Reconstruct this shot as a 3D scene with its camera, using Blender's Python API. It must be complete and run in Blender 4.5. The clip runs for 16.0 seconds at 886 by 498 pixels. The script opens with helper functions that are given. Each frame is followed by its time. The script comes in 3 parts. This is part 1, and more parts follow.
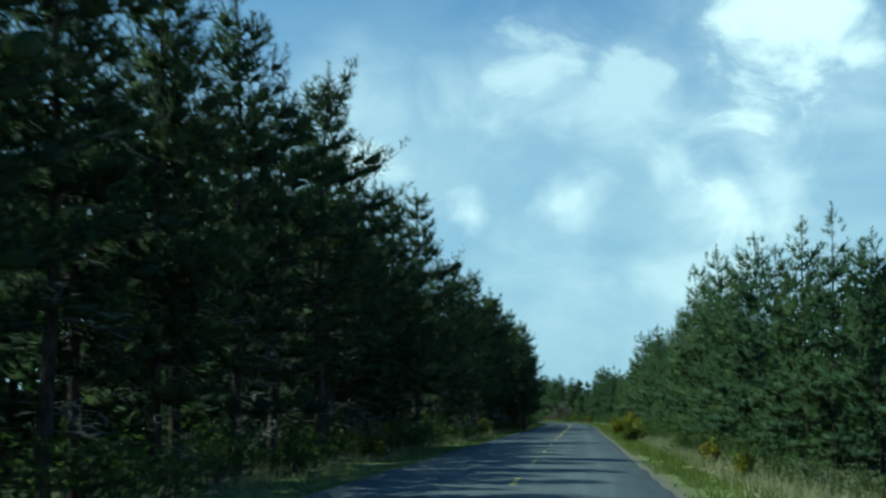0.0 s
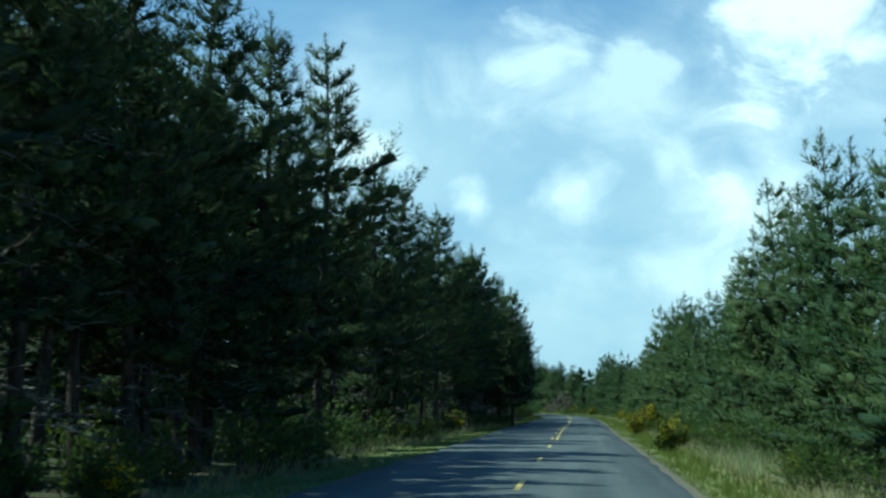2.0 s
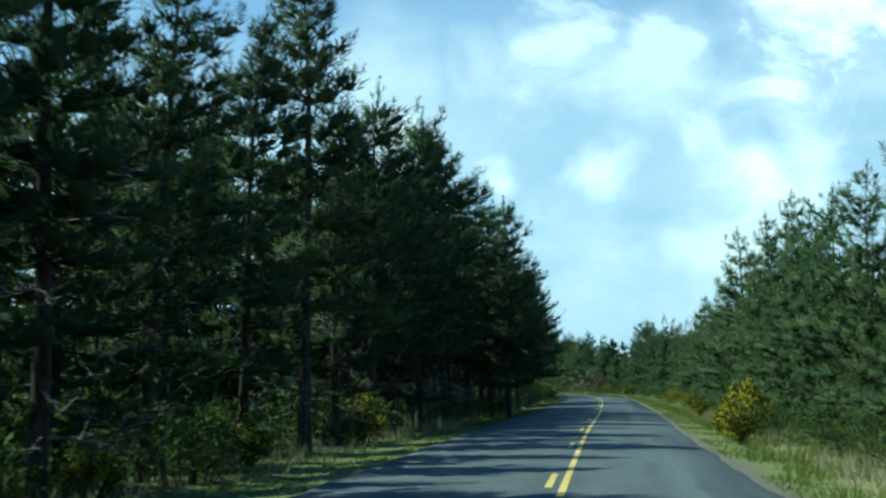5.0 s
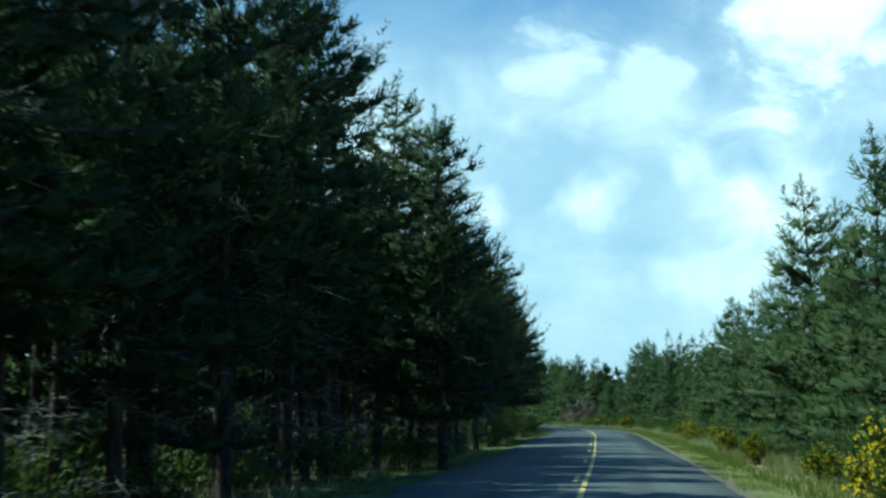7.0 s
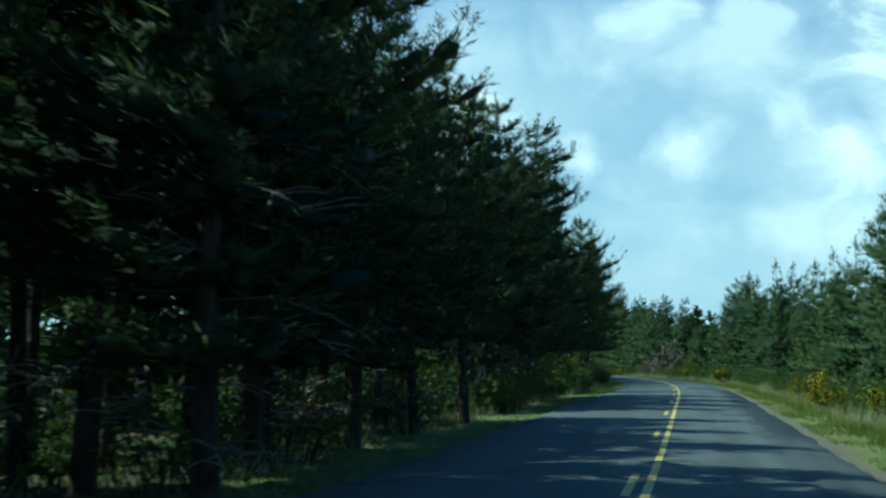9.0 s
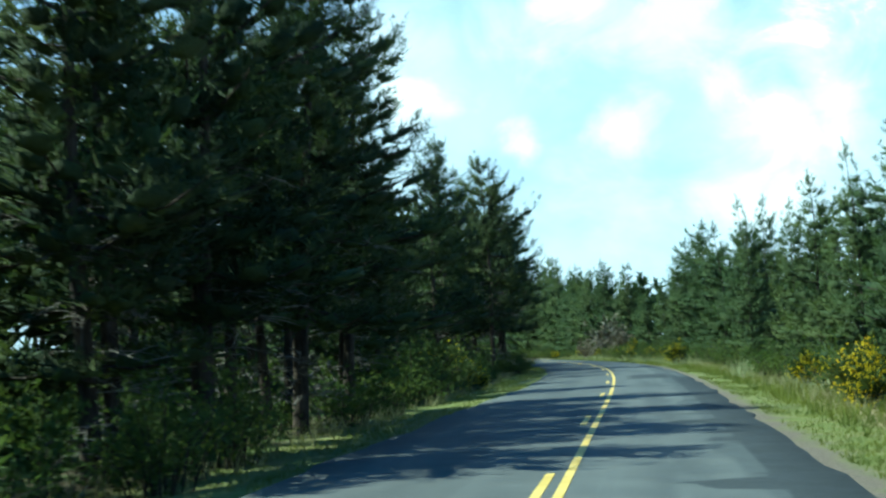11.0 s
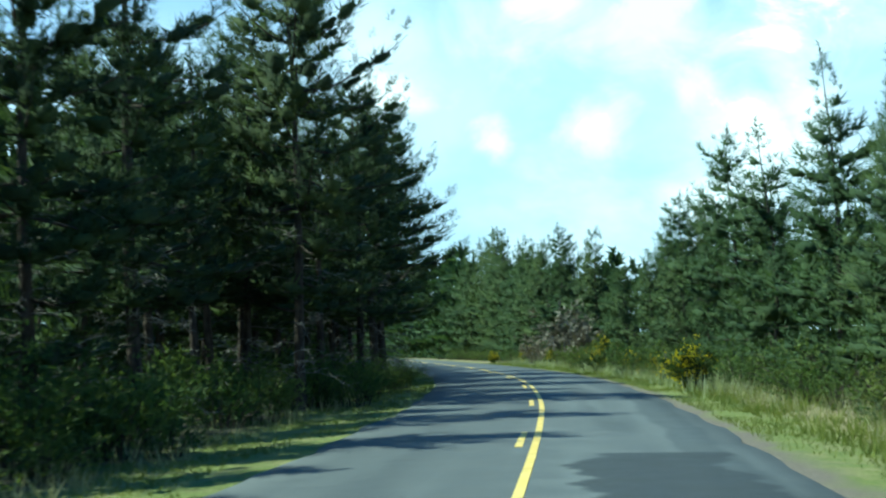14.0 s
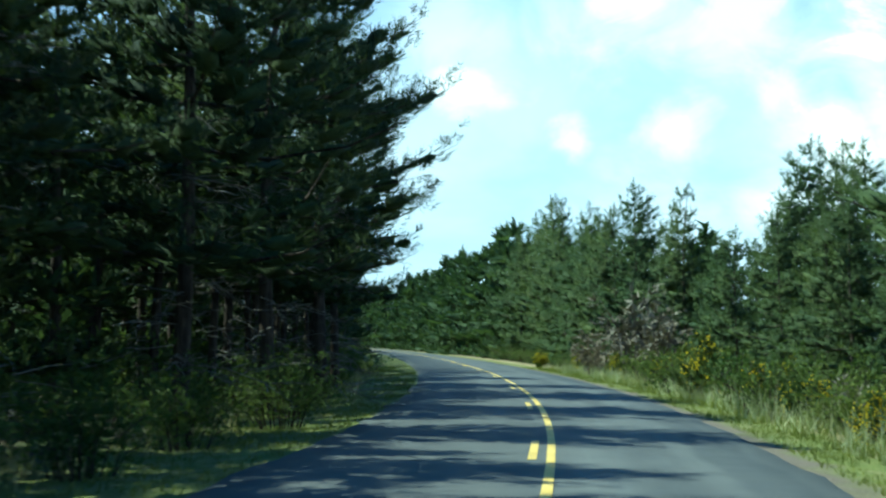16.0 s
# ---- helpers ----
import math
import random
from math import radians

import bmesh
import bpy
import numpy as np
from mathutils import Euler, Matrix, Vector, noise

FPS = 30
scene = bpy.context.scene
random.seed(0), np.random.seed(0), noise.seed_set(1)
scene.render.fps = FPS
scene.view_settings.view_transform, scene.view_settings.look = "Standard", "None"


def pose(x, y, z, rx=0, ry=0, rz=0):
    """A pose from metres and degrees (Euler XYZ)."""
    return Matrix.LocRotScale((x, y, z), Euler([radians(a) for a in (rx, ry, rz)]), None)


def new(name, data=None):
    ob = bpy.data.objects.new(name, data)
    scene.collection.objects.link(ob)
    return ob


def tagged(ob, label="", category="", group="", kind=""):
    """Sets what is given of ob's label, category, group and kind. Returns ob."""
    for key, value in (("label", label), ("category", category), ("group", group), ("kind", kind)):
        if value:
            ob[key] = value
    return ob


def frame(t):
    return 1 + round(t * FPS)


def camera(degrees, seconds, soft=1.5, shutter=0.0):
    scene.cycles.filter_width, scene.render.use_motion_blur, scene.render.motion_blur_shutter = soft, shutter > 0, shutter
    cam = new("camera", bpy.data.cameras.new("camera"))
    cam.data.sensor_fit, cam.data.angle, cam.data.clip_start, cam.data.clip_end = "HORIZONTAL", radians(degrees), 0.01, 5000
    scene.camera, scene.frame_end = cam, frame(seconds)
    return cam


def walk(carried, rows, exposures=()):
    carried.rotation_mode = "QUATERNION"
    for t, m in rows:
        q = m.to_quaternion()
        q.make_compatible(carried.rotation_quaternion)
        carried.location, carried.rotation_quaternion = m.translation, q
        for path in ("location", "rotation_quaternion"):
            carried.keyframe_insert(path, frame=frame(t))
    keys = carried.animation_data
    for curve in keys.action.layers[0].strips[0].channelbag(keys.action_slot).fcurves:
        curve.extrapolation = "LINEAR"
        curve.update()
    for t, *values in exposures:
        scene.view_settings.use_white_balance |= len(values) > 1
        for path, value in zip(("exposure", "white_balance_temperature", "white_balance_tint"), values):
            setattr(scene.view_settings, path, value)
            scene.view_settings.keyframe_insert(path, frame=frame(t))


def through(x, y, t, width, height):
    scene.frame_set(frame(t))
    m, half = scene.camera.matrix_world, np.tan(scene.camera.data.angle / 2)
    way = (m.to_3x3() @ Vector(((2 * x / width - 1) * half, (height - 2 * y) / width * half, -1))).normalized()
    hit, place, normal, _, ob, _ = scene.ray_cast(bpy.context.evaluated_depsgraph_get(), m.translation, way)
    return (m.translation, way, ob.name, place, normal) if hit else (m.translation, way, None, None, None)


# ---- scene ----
# A two-lane forest road between pine stands, seen from a car that drives along its right lane.
cam = camera(36.90, 16.0, soft=2.4, shutter=0.25)
# seconds, x, y, z, pitch, roll, yaw
ROWS = [
    (0.0, -0.00, 0.00, 1.452, 7.13, 0.04, 4.82),
    (0.5, 0.02, 7.18, 1.438, 5.99, -0.08, 3.29),
    (1.0, 0.01, 14.31, 1.472, 5.99, 0.39, 4.61),
    (1.5, 0.09, 21.33, 1.497, 5.39, -0.37, 5.77),
    (2.0, 0.20, 28.15, 1.508, 6.68, -0.75, 4.82),
    (2.5, 0.32, 34.88, 1.503, 6.72, -1.10, 6.21),
    (3.0, 0.40, 41.59, 1.496, 6.52, -0.53, 6.06),
    (3.5, 0.49, 48.40, 1.517, 5.57, 0.86, 6.73),
    (4.0, 0.59, 55.23, 1.528, 5.74, 0.11, 6.10),
    (4.2, 0.61, 57.96, 1.538, 5.71, 0.23, 5.82),
    (6.3, 0.63, 86.13, 1.505, 6.21, 0.07, 6.79),
    (6.5, 0.67, 88.78, 1.502, 6.32, 1.15, 5.79),
    (7.0, 0.80, 95.35, 1.510, 7.13, 0.28, 5.74),
    (7.5, 0.88, 101.88, 1.498, 7.85, -1.32, 4.55),
    (8.0, 1.05, 108.54, 1.502, 8.13, -1.01, 4.69),
    (8.5, 1.25, 115.29, 1.512, 5.82, -0.69, 7.46),
    (8.7, 1.35, 117.99, 1.516, 4.98, -1.17, 9.42),
    (10.8, 2.30, 146.13, 1.526, 4.70, 3.21, 7.31),
    (11.0, 2.36, 148.90, 1.540, 4.39, 3.11, 7.56),
    (11.5, 2.46, 155.89, 1.570, 2.45, 3.26, 5.78),
    (12.0, 2.53, 162.96, 1.552, 3.43, 2.11, 5.62),
    (12.5, 2.59, 170.12, 1.585, 3.42, 3.20, 6.25),
    (13.0, 2.70, 177.34, 1.588, 3.06, 1.97, 6.30),
    (13.5, 2.76, 184.58, 1.510, 3.69, 1.71, 7.14),
    (14.0, 2.76, 191.63, 1.488, 4.16, 1.97, 6.19),
    (14.5, 2.73, 198.49, 1.517, 3.82, 1.56, 6.47),
    (15.0, 2.66, 205.19, 1.474, 3.65, 1.35, 8.12),
    (15.5, 2.45, 211.93, 1.419, 4.29, 0.87, 8.33),
    (16.0, 2.22, 218.77, 1.425, 4.01, -0.61, 9.17)
]
EXPOSURES = [(0.0, 0.0, 4900, -33), (0.5, 0.02, 4900, -33), (1.0, 0.38, 5050, -30), (1.5, 0.48, 5150, -29), (2.0, 0.24, 4950, -32), (2.5, 0.1, 4800, -35), (3.0, 0.1, 4800, -35), (4.0, 0.24, 5050, -31),
             (6.5, 0.44, 5050, -32), (7.0, 0.36, 5000, -33), (7.5, 0.22, 4900, -34), (8.0, 0.14, 4800, -35), (8.5, 0.1, 4800, -35), (11.0, 0.88, 5250, -30), (13.0, 0.85, 5200, -30), (13.5, 0.76, 5200, -30), (14.0, 0.86, 5200, -30), (16.0, 0.88, 5250, -30)]
walk(cam, [(t, pose(x, y, z, 90 + pitch, roll, yaw)) for t, x, y, z, pitch, roll, yaw in ROWS], EXPOSURES)

# ---- light ----
SUN_EL, SUN_AZ = 52.0, 93.0  # degrees above the horizon; degrees from straight ahead towards the left
s_el, s_az = radians(SUN_EL), radians(SUN_AZ)
SUN_DIR = Vector((-math.sin(s_az) * math.cos(s_el), math.cos(s_az) * math.cos(s_el), math.sin(s_el)))
sun_data = bpy.data.lights.new("sun", "SUN")
sun_data.energy, sun_data.angle, sun_data.color = 5.0, radians(0.5), (1.0, 0.93, 0.82)
sun = new("sun", sun_data)
sun.rotation_mode = "QUATERNION"
sun.rotation_quaternion = SUN_DIR.to_track_quat("Z", "Y")
sun.location = (-60, 100, 80)


class Nodes:
    """Small helper to write node trees briefly."""

    def __init__(self, tree):
        self.t = tree
        tree.nodes.clear()

    def add(self, kind, **props):
        n = self.t.nodes.new(kind)
        for k, v in props.items():
            setattr(n, k, v)
        return n

    def put(self, socket, v):
        if hasattr(v, "is_output"):
            self.t.links.new(v, socket)
        elif v is not None:
            socket.default_value = v

    def math(self, op, a, b=None, c=None, clamp=False):
        n = self.add("ShaderNodeMath", operation=op, use_clamp=clamp)
        for s, v in zip(n.inputs, (a, b, c)):
            self.put(s, v)
        return n.outputs[0]

    def vmath(self, op, a, b=None):
        n = self.add("ShaderNodeVectorMath", operation=op)
        for s, v in zip(n.inputs, (a, b)):
            self.put(s, v)
        return n.outputs["Value"] if op in ("DOT_PRODUCT", "LENGTH") else n.outputs[0]

    def noise(self, vec, scale, detail=4.0, rough=0.55, dist=0.0):
        n = self.add("ShaderNodeTexNoise")
        self.put(n.inputs["Vector"], vec)
        n.inputs["Scale"].default_value, n.inputs["Detail"].default_value = scale, detail
        n.inputs["Roughness"].default_value, n.inputs["Distortion"].default_value = rough, dist
        return n.outputs["Fac"]

    def span(self, v, a, b, c=0.0, d=1.0, smooth=True):
        n = self.add("ShaderNodeMapRange", clamp=True)
        n.interpolation_type = "SMOOTHSTEP" if smooth else "LINEAR"
        for s, q in zip(n.inputs, (v, a, b, c, d)):
            self.put(s, q)
        return n.outputs[0]

    def mix(self, f, a, b, mode="MIX"):
        n = self.add("ShaderNodeMix", data_type="RGBA", blend_type=mode)
        self.put(n.inputs[0], f)
        for s, v in ((n.inputs[6], a), (n.inputs[7], b)):
            self.put(s, (*v, 1) if isinstance(v, tuple) and len(v) == 3 else v)
        return n.outputs[2]

    def scaled(self, vec, s):
        n = self.add("ShaderNodeVectorMath", operation="MULTIPLY")
        self.put(n.inputs[0], vec)
        n.inputs[1].default_value = s
        return n.outputs[0]

    def bump(self, height, strength=0.4, distance=0.02):
        n = self.add("ShaderNodeBump")
        n.inputs["Strength"].default_value, n.inputs["Distance"].default_value = strength, distance
        self.put(n.inputs["Height"], height)
        return n.outputs[0]


def sky_way(az, el):
    """A direction: degrees to the left of straight ahead, degrees up."""
    a, e = radians(az), radians(el)
    return (-math.sin(a) * math.cos(e), math.cos(a) * math.cos(e), math.sin(e))


# drifting cumulus: azimuth to the left, elevation, half width, weight
CLOUDS = [(-9.9, 15.2, 5.0, 1.0), (1.6, 14.2, 3.5, 0.8), (-2.9, 14.0, 3.2, 0.75), (-6.6, 8.9, 2.2, 0.95), (-9.4, 9.6, 2.4, 0.8), (-1.5, 8.7, 1.8, 0.85), (-6.9, 6.6, 1.3, 0.6), (4.2, 8.4, 0.9, 0.95),
          (8.7, 10.8, 1.2, 0.8), (-0.9, 5.6, 2.6, 0.4), (-5.0, 6.0, 2.0, 0.5), (9.0, 14.0, 2.6, 0.5), (-13.0, 22.0, 6.0, 0.8)]
world = bpy.data.worlds.new("sky")
scene.world = world
world.use_nodes = True
N = Nodes(world.node_tree)
sky = N.add("ShaderNodeTexSky", sky_type="NISHITA", sun_disc=False, sun_elevation=s_el, sun_rotation=-s_az, altitude=10.0, air_density=1.0, dust_density=1.2, ozone_density=1.5)
way = N.add("ShaderNodeTexCoord").outputs["Generated"]
sep = N.add("ShaderNodeSeparateXYZ")
N.put(sep.inputs[0], way)
veil = N.noise(N.scaled(way, (1, 1, 1.7)), 5.5, 5.0, 0.52, 0.4)
fine = N.noise(N.scaled(way, (1, 1, 1.4)), 13.0, 8.0, 0.58, 0.5)
swirl = N.add("ShaderNodeTexNoise")
N.put(swirl.inputs["Vector"], way)
swirl.inputs["Scale"].default_value, swirl.inputs["Detail"].default_value = 7.0, 6.0
drift = N.vmath("ADD", way, N.scaled(N.vmath("SUBTRACT", swirl.outputs["Color"], (0.5, 0.5, 0.5)), (0.11, 0.11, 0.10)))
lumps = None
for az, el, size, weight in CLOUDS:
    gap = N.vmath("LENGTH", N.vmath("SUBTRACT", drift, sky_way(az, el)))
    apart = N.math("DIVIDE", gap, radians(size))
    lump = N.span(N.math("ADD", apart, N.math("MULTIPLY", N.math("SUBTRACT", fine, 0.5), 2.8)), 1.45, 0.15, 0.0, weight)
    lumps = lump if lumps is None else N.math("MAXIMUM", lumps, lump)
haze = N.span(sep.outputs[2], 0.12, 0.45, 1.0, 0.02)
thin = N.math("MULTIPLY", N.span(veil, 0.26, 0.62, 0.68, 1.0), haze)
cover = N.math("MAXIMUM", thin, lumps)
blue = N.mix(1.0, sky.outputs[0], (0.020, 0.056, 0.098), "MULTIPLY")
grey = N.mix(lumps, (0.60, 0.63, 0.73), (1.13, 1.03, 1.02))
N_out = N.add("ShaderNodeOutputWorld")
bg = N.add("ShaderNodeBackground")
N.put(bg.inputs[0], N.mix(cover, blue, grey))
bg.inputs[1].default_value = 1.0
N.t.links.new(bg.outputs[0], N_out.inputs[0])


# ---- materials ----
def material(name, rough=0.8, spec=0.3):
    m = bpy.data.materials.new(name)
    m.use_nodes = True
    n = Nodes(m.node_tree)
    out = n.add("ShaderNodeOutputMaterial")
    b = n.add("ShaderNodeBsdfPrincipled")
    b.inputs["Roughness"].default_value = rough
    b.inputs["Specular IOR Level"].default_value = spec
    n.t.links.new(b.outputs[0], out.inputs[0])
    n.bsdf, n.out = b, out
    n.place = n.add("ShaderNodeNewGeometry").outputs["Position"]
    n.local = n.add("ShaderNodeTexCoord").outputs["Object"]
    return m, n


def foliage(name, dark, light, through=0.25, patch=0.7, relief=0.0):
    m, n = material(name, 0.65, 0.12)
    isle = n.add("ShaderNodeNewGeometry").outputs["Random Per Island"]
    each = n.add("ShaderNodeObjectInfo").outputs["Random"]
    big = n.noise(n.place, patch, 3.0)
    f = n.math("ADD", n.math("MULTIPLY", isle, 0.22), n.span(big, 0.33, 0.70, 0.0, 0.75))
    c = n.mix(f, dark, light)
    c = n.mix(1.0, c, n.mix(each, (0.78, 0.86, 0.84), (1.18, 1.1, 1.0)), "MULTIPLY")
    if relief:
        needle = n.noise(n.scaled(n.place, (1, 1, 0.6)), 26.0, 3.0, 0.75)
        c = n.mix(n.span(needle, 0.30, 0.72), n.mix(1.0, c, (0.72, 0.73, 0.74), "MULTIPLY"), n.mix(1.0, c, (1.14, 1.13, 1.09), "MULTIPLY"))
        n.put(n.bsdf.inputs["Normal"], n.bump(needle, relief, 0.06))
    n.put(n.bsdf.inputs["Base Color"], c)
    tr = n.add("ShaderNodeBsdfTranslucent")
    n.put(tr.inputs[0], n.mix(1.0, c, (1.05, 1.15, 0.65), "MULTIPLY"))
    mx = n.add("ShaderNodeMixShader")
    mx.inputs[0].default_value = through
    n.t.links.new(n.bsdf.outputs[0], mx.inputs[1])
    n.t.links.new(tr.outputs[0], mx.inputs[2])
    n.t.links.new(mx.outputs[0], n.out.inputs[0])
    return m


def bark_material(name, dark, light):
    m, n = material(name, 0.95, 0.1)
    f = n.noise(n.scaled(n.place, (9, 9, 2)), 1.0, 5.0, 0.65)
    spots = n.noise(n.place, 3.0, 3.0)
    n.put(n.bsdf.inputs["Base Color"], n.mix(n.span(n.math("ADD", f, n.math("MULTIPLY", n.math("SUBTRACT", spots, 0.5), 0.5)), 0.3, 0.7), dark, light))
    n.put(n.bsdf.inputs["Normal"], n.bump(f, 0.8, 0.04))
    return m


PINE_DARK = foliage("pine_needles", (0.029, 0.041, 0.026), (0.100, 0.124, 0.045), 0.30, relief=0.35)
PINE_YOUNG = foliage("young_pine_needles", (0.046, 0.069, 0.034), (0.106, 0.132, 0.052), 0.30, relief=0.35)
SHRUB = foliage("shrub_leaves", (0.055, 0.082, 0.028), (0.165, 0.19, 0.058), 0.35)
BROOM = foliage("broom_stems", (0.055, 0.075, 0.024), (0.14, 0.155, 0.045), 0.2)
FLOWER = foliage("yellow_petals", (0.56, 0.43, 0.014), (0.78, 0.62, 0.05), 0.35)
GRASS = foliage("verge_grass", (0.104, 0.126, 0.030), (0.240, 0.246, 0.062), 0.3)
STRAW = foliage("dry_grass", (0.24, 0.21, 0.11), (0.50, 0.43, 0.27), 0.3)
PALE = foliage("pale_grass", (0.22, 0.235, 0.12), (0.46, 0.47, 0.31), 0.3)
TWIG = foliage("dry_twigs", (0.13, 0.105, 0.082), (0.29, 0.24, 0.19), 0.1)
DEAD = bark_material("dead_wood", (0.10, 0.086, 0.074), (0.28, 0.245, 0.22))
BARK = bark_material("pine_bark", (0.028, 0.022, 0.018), (0.095, 0.072, 0.058))


def asphalt_material():
    m, n = material("asphalt", 0.85, 0.35)
    uv = n.add("ShaderNodeUVMap").outputs[0]
    grit = n.noise(n.place, 60.0, 3.0, 0.7)
    mid = n.noise(n.place, 1.3, 5.0, 0.6)
    streak = n.noise(n.scaled(uv, (1.6, 0.05, 1)), 1.0, 4.0, 0.6)
    patch = n.noise(n.scaled(uv, (0.55, 0.11, 1)), 1.0, 4.0, 0.55)
    c = n.mix(n.span(mid, 0.3, 0.7), (0.067, 0.068, 0.068), (0.099, 0.099, 0.098))
    c = n.mix(n.span(streak, 0.45, 0.75, 0.0, 0.5), c, (0.143, 0.143, 0.141))
    lane = n.add("ShaderNodeSeparateXYZ")
    n.put(lane.inputs[0], uv)
    off = n.math("ABSOLUTE", n.math("SUBTRACT", n.math("ABSOLUTE", n.math("ADD", lane.outputs[0], 0.1)), 1.5))
    # darker noise patches along the middle of both lanes
    wheel_dark = n.math("MULTIPLY", n.span(off, 0.55, 0.1), n.span(patch, 0.45, 0.57, 0.08, 0.75))
    c = n.mix(wheel_dark, c, (0.045, 0.047, 0.050))
    tar = n.math("MULTIPLY", n.span(n.math("ABSOLUTE", n.math("ADD", lane.outputs[0], n.math("MULTIPLY", n.math("SUBTRACT", mid, 0.5), 0.9))), 0.7, 0.25), n.span(n.noise(n.scaled(uv, (0.4, 0.07, 1)), 1.0, 3.0), 0.5, 0.6, 0.0, 0.6))
    c = n.mix(tar, c, (0.05, 0.052, 0.055))
    rim = n.math("ABSOLUTE", n.math("SUBTRACT", n.math("ADD", lane.outputs[0], n.math("MULTIPLY", n.math("SUBTRACT", n.noise(n.scaled(uv, (0.2, 0.12, 1)), 1.0, 3.0), 0.5), 1.4)), 2.45))
    c = n.mix(n.math("MULTIPLY", n.span(rim, 0.42, 0.25), n.span(n.noise(n.scaled(uv, (0.1, 0.045, 1)), 1.0, 2.0), 0.40, 0.52, 0.15, 0.8)), c, (0.045, 0.048, 0.052))
    tongue = n.math("MULTIPLY", n.math("SUBTRACT", n.noise(n.scaled(uv, (0.2, 0.75, 1)), 1.0, 3.0, 0.55), 0.5), 4.2)
    ragged = n.math("ADD", lane.outputs[0], tongue)
    seal_and_patch = n.math("MULTIPLY", n.span(n.math("ADD", lane.outputs[0], n.math("MAXIMUM", n.math("SUBTRACT", n.math("MULTIPLY", tongue, 1.6), 0.25), 0.0)), 2.34, 2.40), n.math("MULTIPLY", n.span(lane.outputs[1], 148.0, 153.0), n.span(lane.outputs[1], 206.0, 202.0)))
    # one darker ragged patch in the right lane around y = 206
    patch_x = n.math("ABSOLUTE", n.math("SUBTRACT", n.math("ADD", lane.outputs[0], n.math("MULTIPLY", tongue, 0.5)), 1.7))
    patch_y = n.math("ABSOLUTE", n.math("SUBTRACT", n.math("ADD", lane.outputs[1], n.math("MULTIPLY", tongue, 0.7)), 206.0))
    seal_and_patch = n.math("MAXIMUM", seal_and_patch, n.math("MULTIPLY", n.span(patch_x, 1.0, 0.85), n.span(patch_y, 3.4, 2.9)))
    # left lane mixed up to 45 percent darker, fading in from y = 120
    left_dark = n.math("MULTIPLY", n.span(ragged, 0.5, -0.5, 0.0, 0.45), n.span(lane.outputs[1], 120.0, 150.0))
    c = n.mix(left_dark, c, (0.056, 0.056, 0.055))
    c = n.mix(n.span(grit, 0.35, 0.75, 0.0, 0.35), c, (0.150, 0.149, 0.145))
    c = n.mix(n.math("MULTIPLY", seal_and_patch, 0.9), c, n.mix(n.span(grit, 0.4, 0.75), (0.024, 0.026, 0.029), (0.046, 0.047, 0.050)))
    n.put(n.bsdf.inputs["Base Color"], c)
    n.put(n.bsdf.inputs["Normal"], n.bump(grit, 0.5, 0.006))
    n.put(n.bsdf.inputs["Roughness"], n.span(mid, 0.3, 0.7, 0.75, 0.92))
    return m


def ground_material():
    m, n = material("forest_floor_and_verge", 0.95, 0.15)
    uv = n.add("ShaderNodeUVMap").outputs[0]
    lane = n.add("ShaderNodeSeparateXYZ")
    n.put(lane.inputs[0], uv)
    off = n.math("ADD", lane.outputs[0], n.math("MULTIPLY", n.math("SUBTRACT", n.noise(n.place, 0.9, 5.0), 0.5), 1.3))
    wide = n.span(lane.outputs[1], 60.0, 165.0, 0.0, 0.05)
    grit = n.noise(n.place, 14.0, 6.0, 0.7)
    mid = n.noise(n.place, 0.8, 5.0)
    litter = n.mix(n.span(grit, 0.3, 0.7), (0.045, 0.034, 0.022), (0.13, 0.10, 0.062))
    moss = n.mix(n.span(grit, 0.3, 0.7), (0.035, 0.055, 0.014), (0.085, 0.11, 0.030))
    litter = n.mix(n.span(mid, 0.45, 0.62), litter, moss)
    grass = n.mix(n.span(grit, 0.3, 0.7), (0.090, 0.106, 0.030), (0.20, 0.205, 0.060))
    straw = n.mix(n.span(grit, 0.3, 0.7), (0.17, 0.135, 0.065), (0.38, 0.29, 0.17))
    grass = n.mix(n.span(n.noise(n.place, 1.7, 4.0), 0.45, 0.65, 0.0, 0.4), grass, straw)
    gravel = n.mix(n.span(n.noise(n.place, 40.0, 3.0, 0.7), 0.35, 0.7), (0.105, 0.081, 0.064), (0.225, 0.178, 0.142))
    c = n.mix(n.span(n.math("SUBTRACT", off, wide), 3.15, 3.80), gravel, grass)
    c = n.mix(n.span(n.math("SUBTRACT", off, n.math("MULTIPLY", wide, 3.0)), 4.4, 5.3), c, straw)
    c = n.mix(n.span(off, 5.6, 7.0), c, litter)
    left = n.mix(n.span(off, -5.4, -6.8), grass, litter)
    c = n.mix(n.span(off, -1.0, 1.0), left, c)
    n.put(n.bsdf.inputs["Base Color"], c)
    n.put(n.bsdf.inputs["Normal"], n.bump(grit, 0.7, 0.05))
    return m


def paint_material():
    m, n = material("yellow_road_paint", 0.6, 0.4)
    wear = n.noise(n.place, 7.0, 6.0, 0.7)
    c = n.mix(n.span(n.noise(n.place, 1.2, 3.0), 0.3, 0.7), (0.52, 0.34, 0.06), (0.67, 0.46, 0.12))
    n.put(n.bsdf.inputs["Base Color"], n.mix(n.span(wear, 0.54, 0.72, 0.0, 0.8), c, (0.14, 0.13, 0.11)))
    return m


ASPHALT, EARTH, PAINT = asphalt_material(), ground_material(), paint_material()


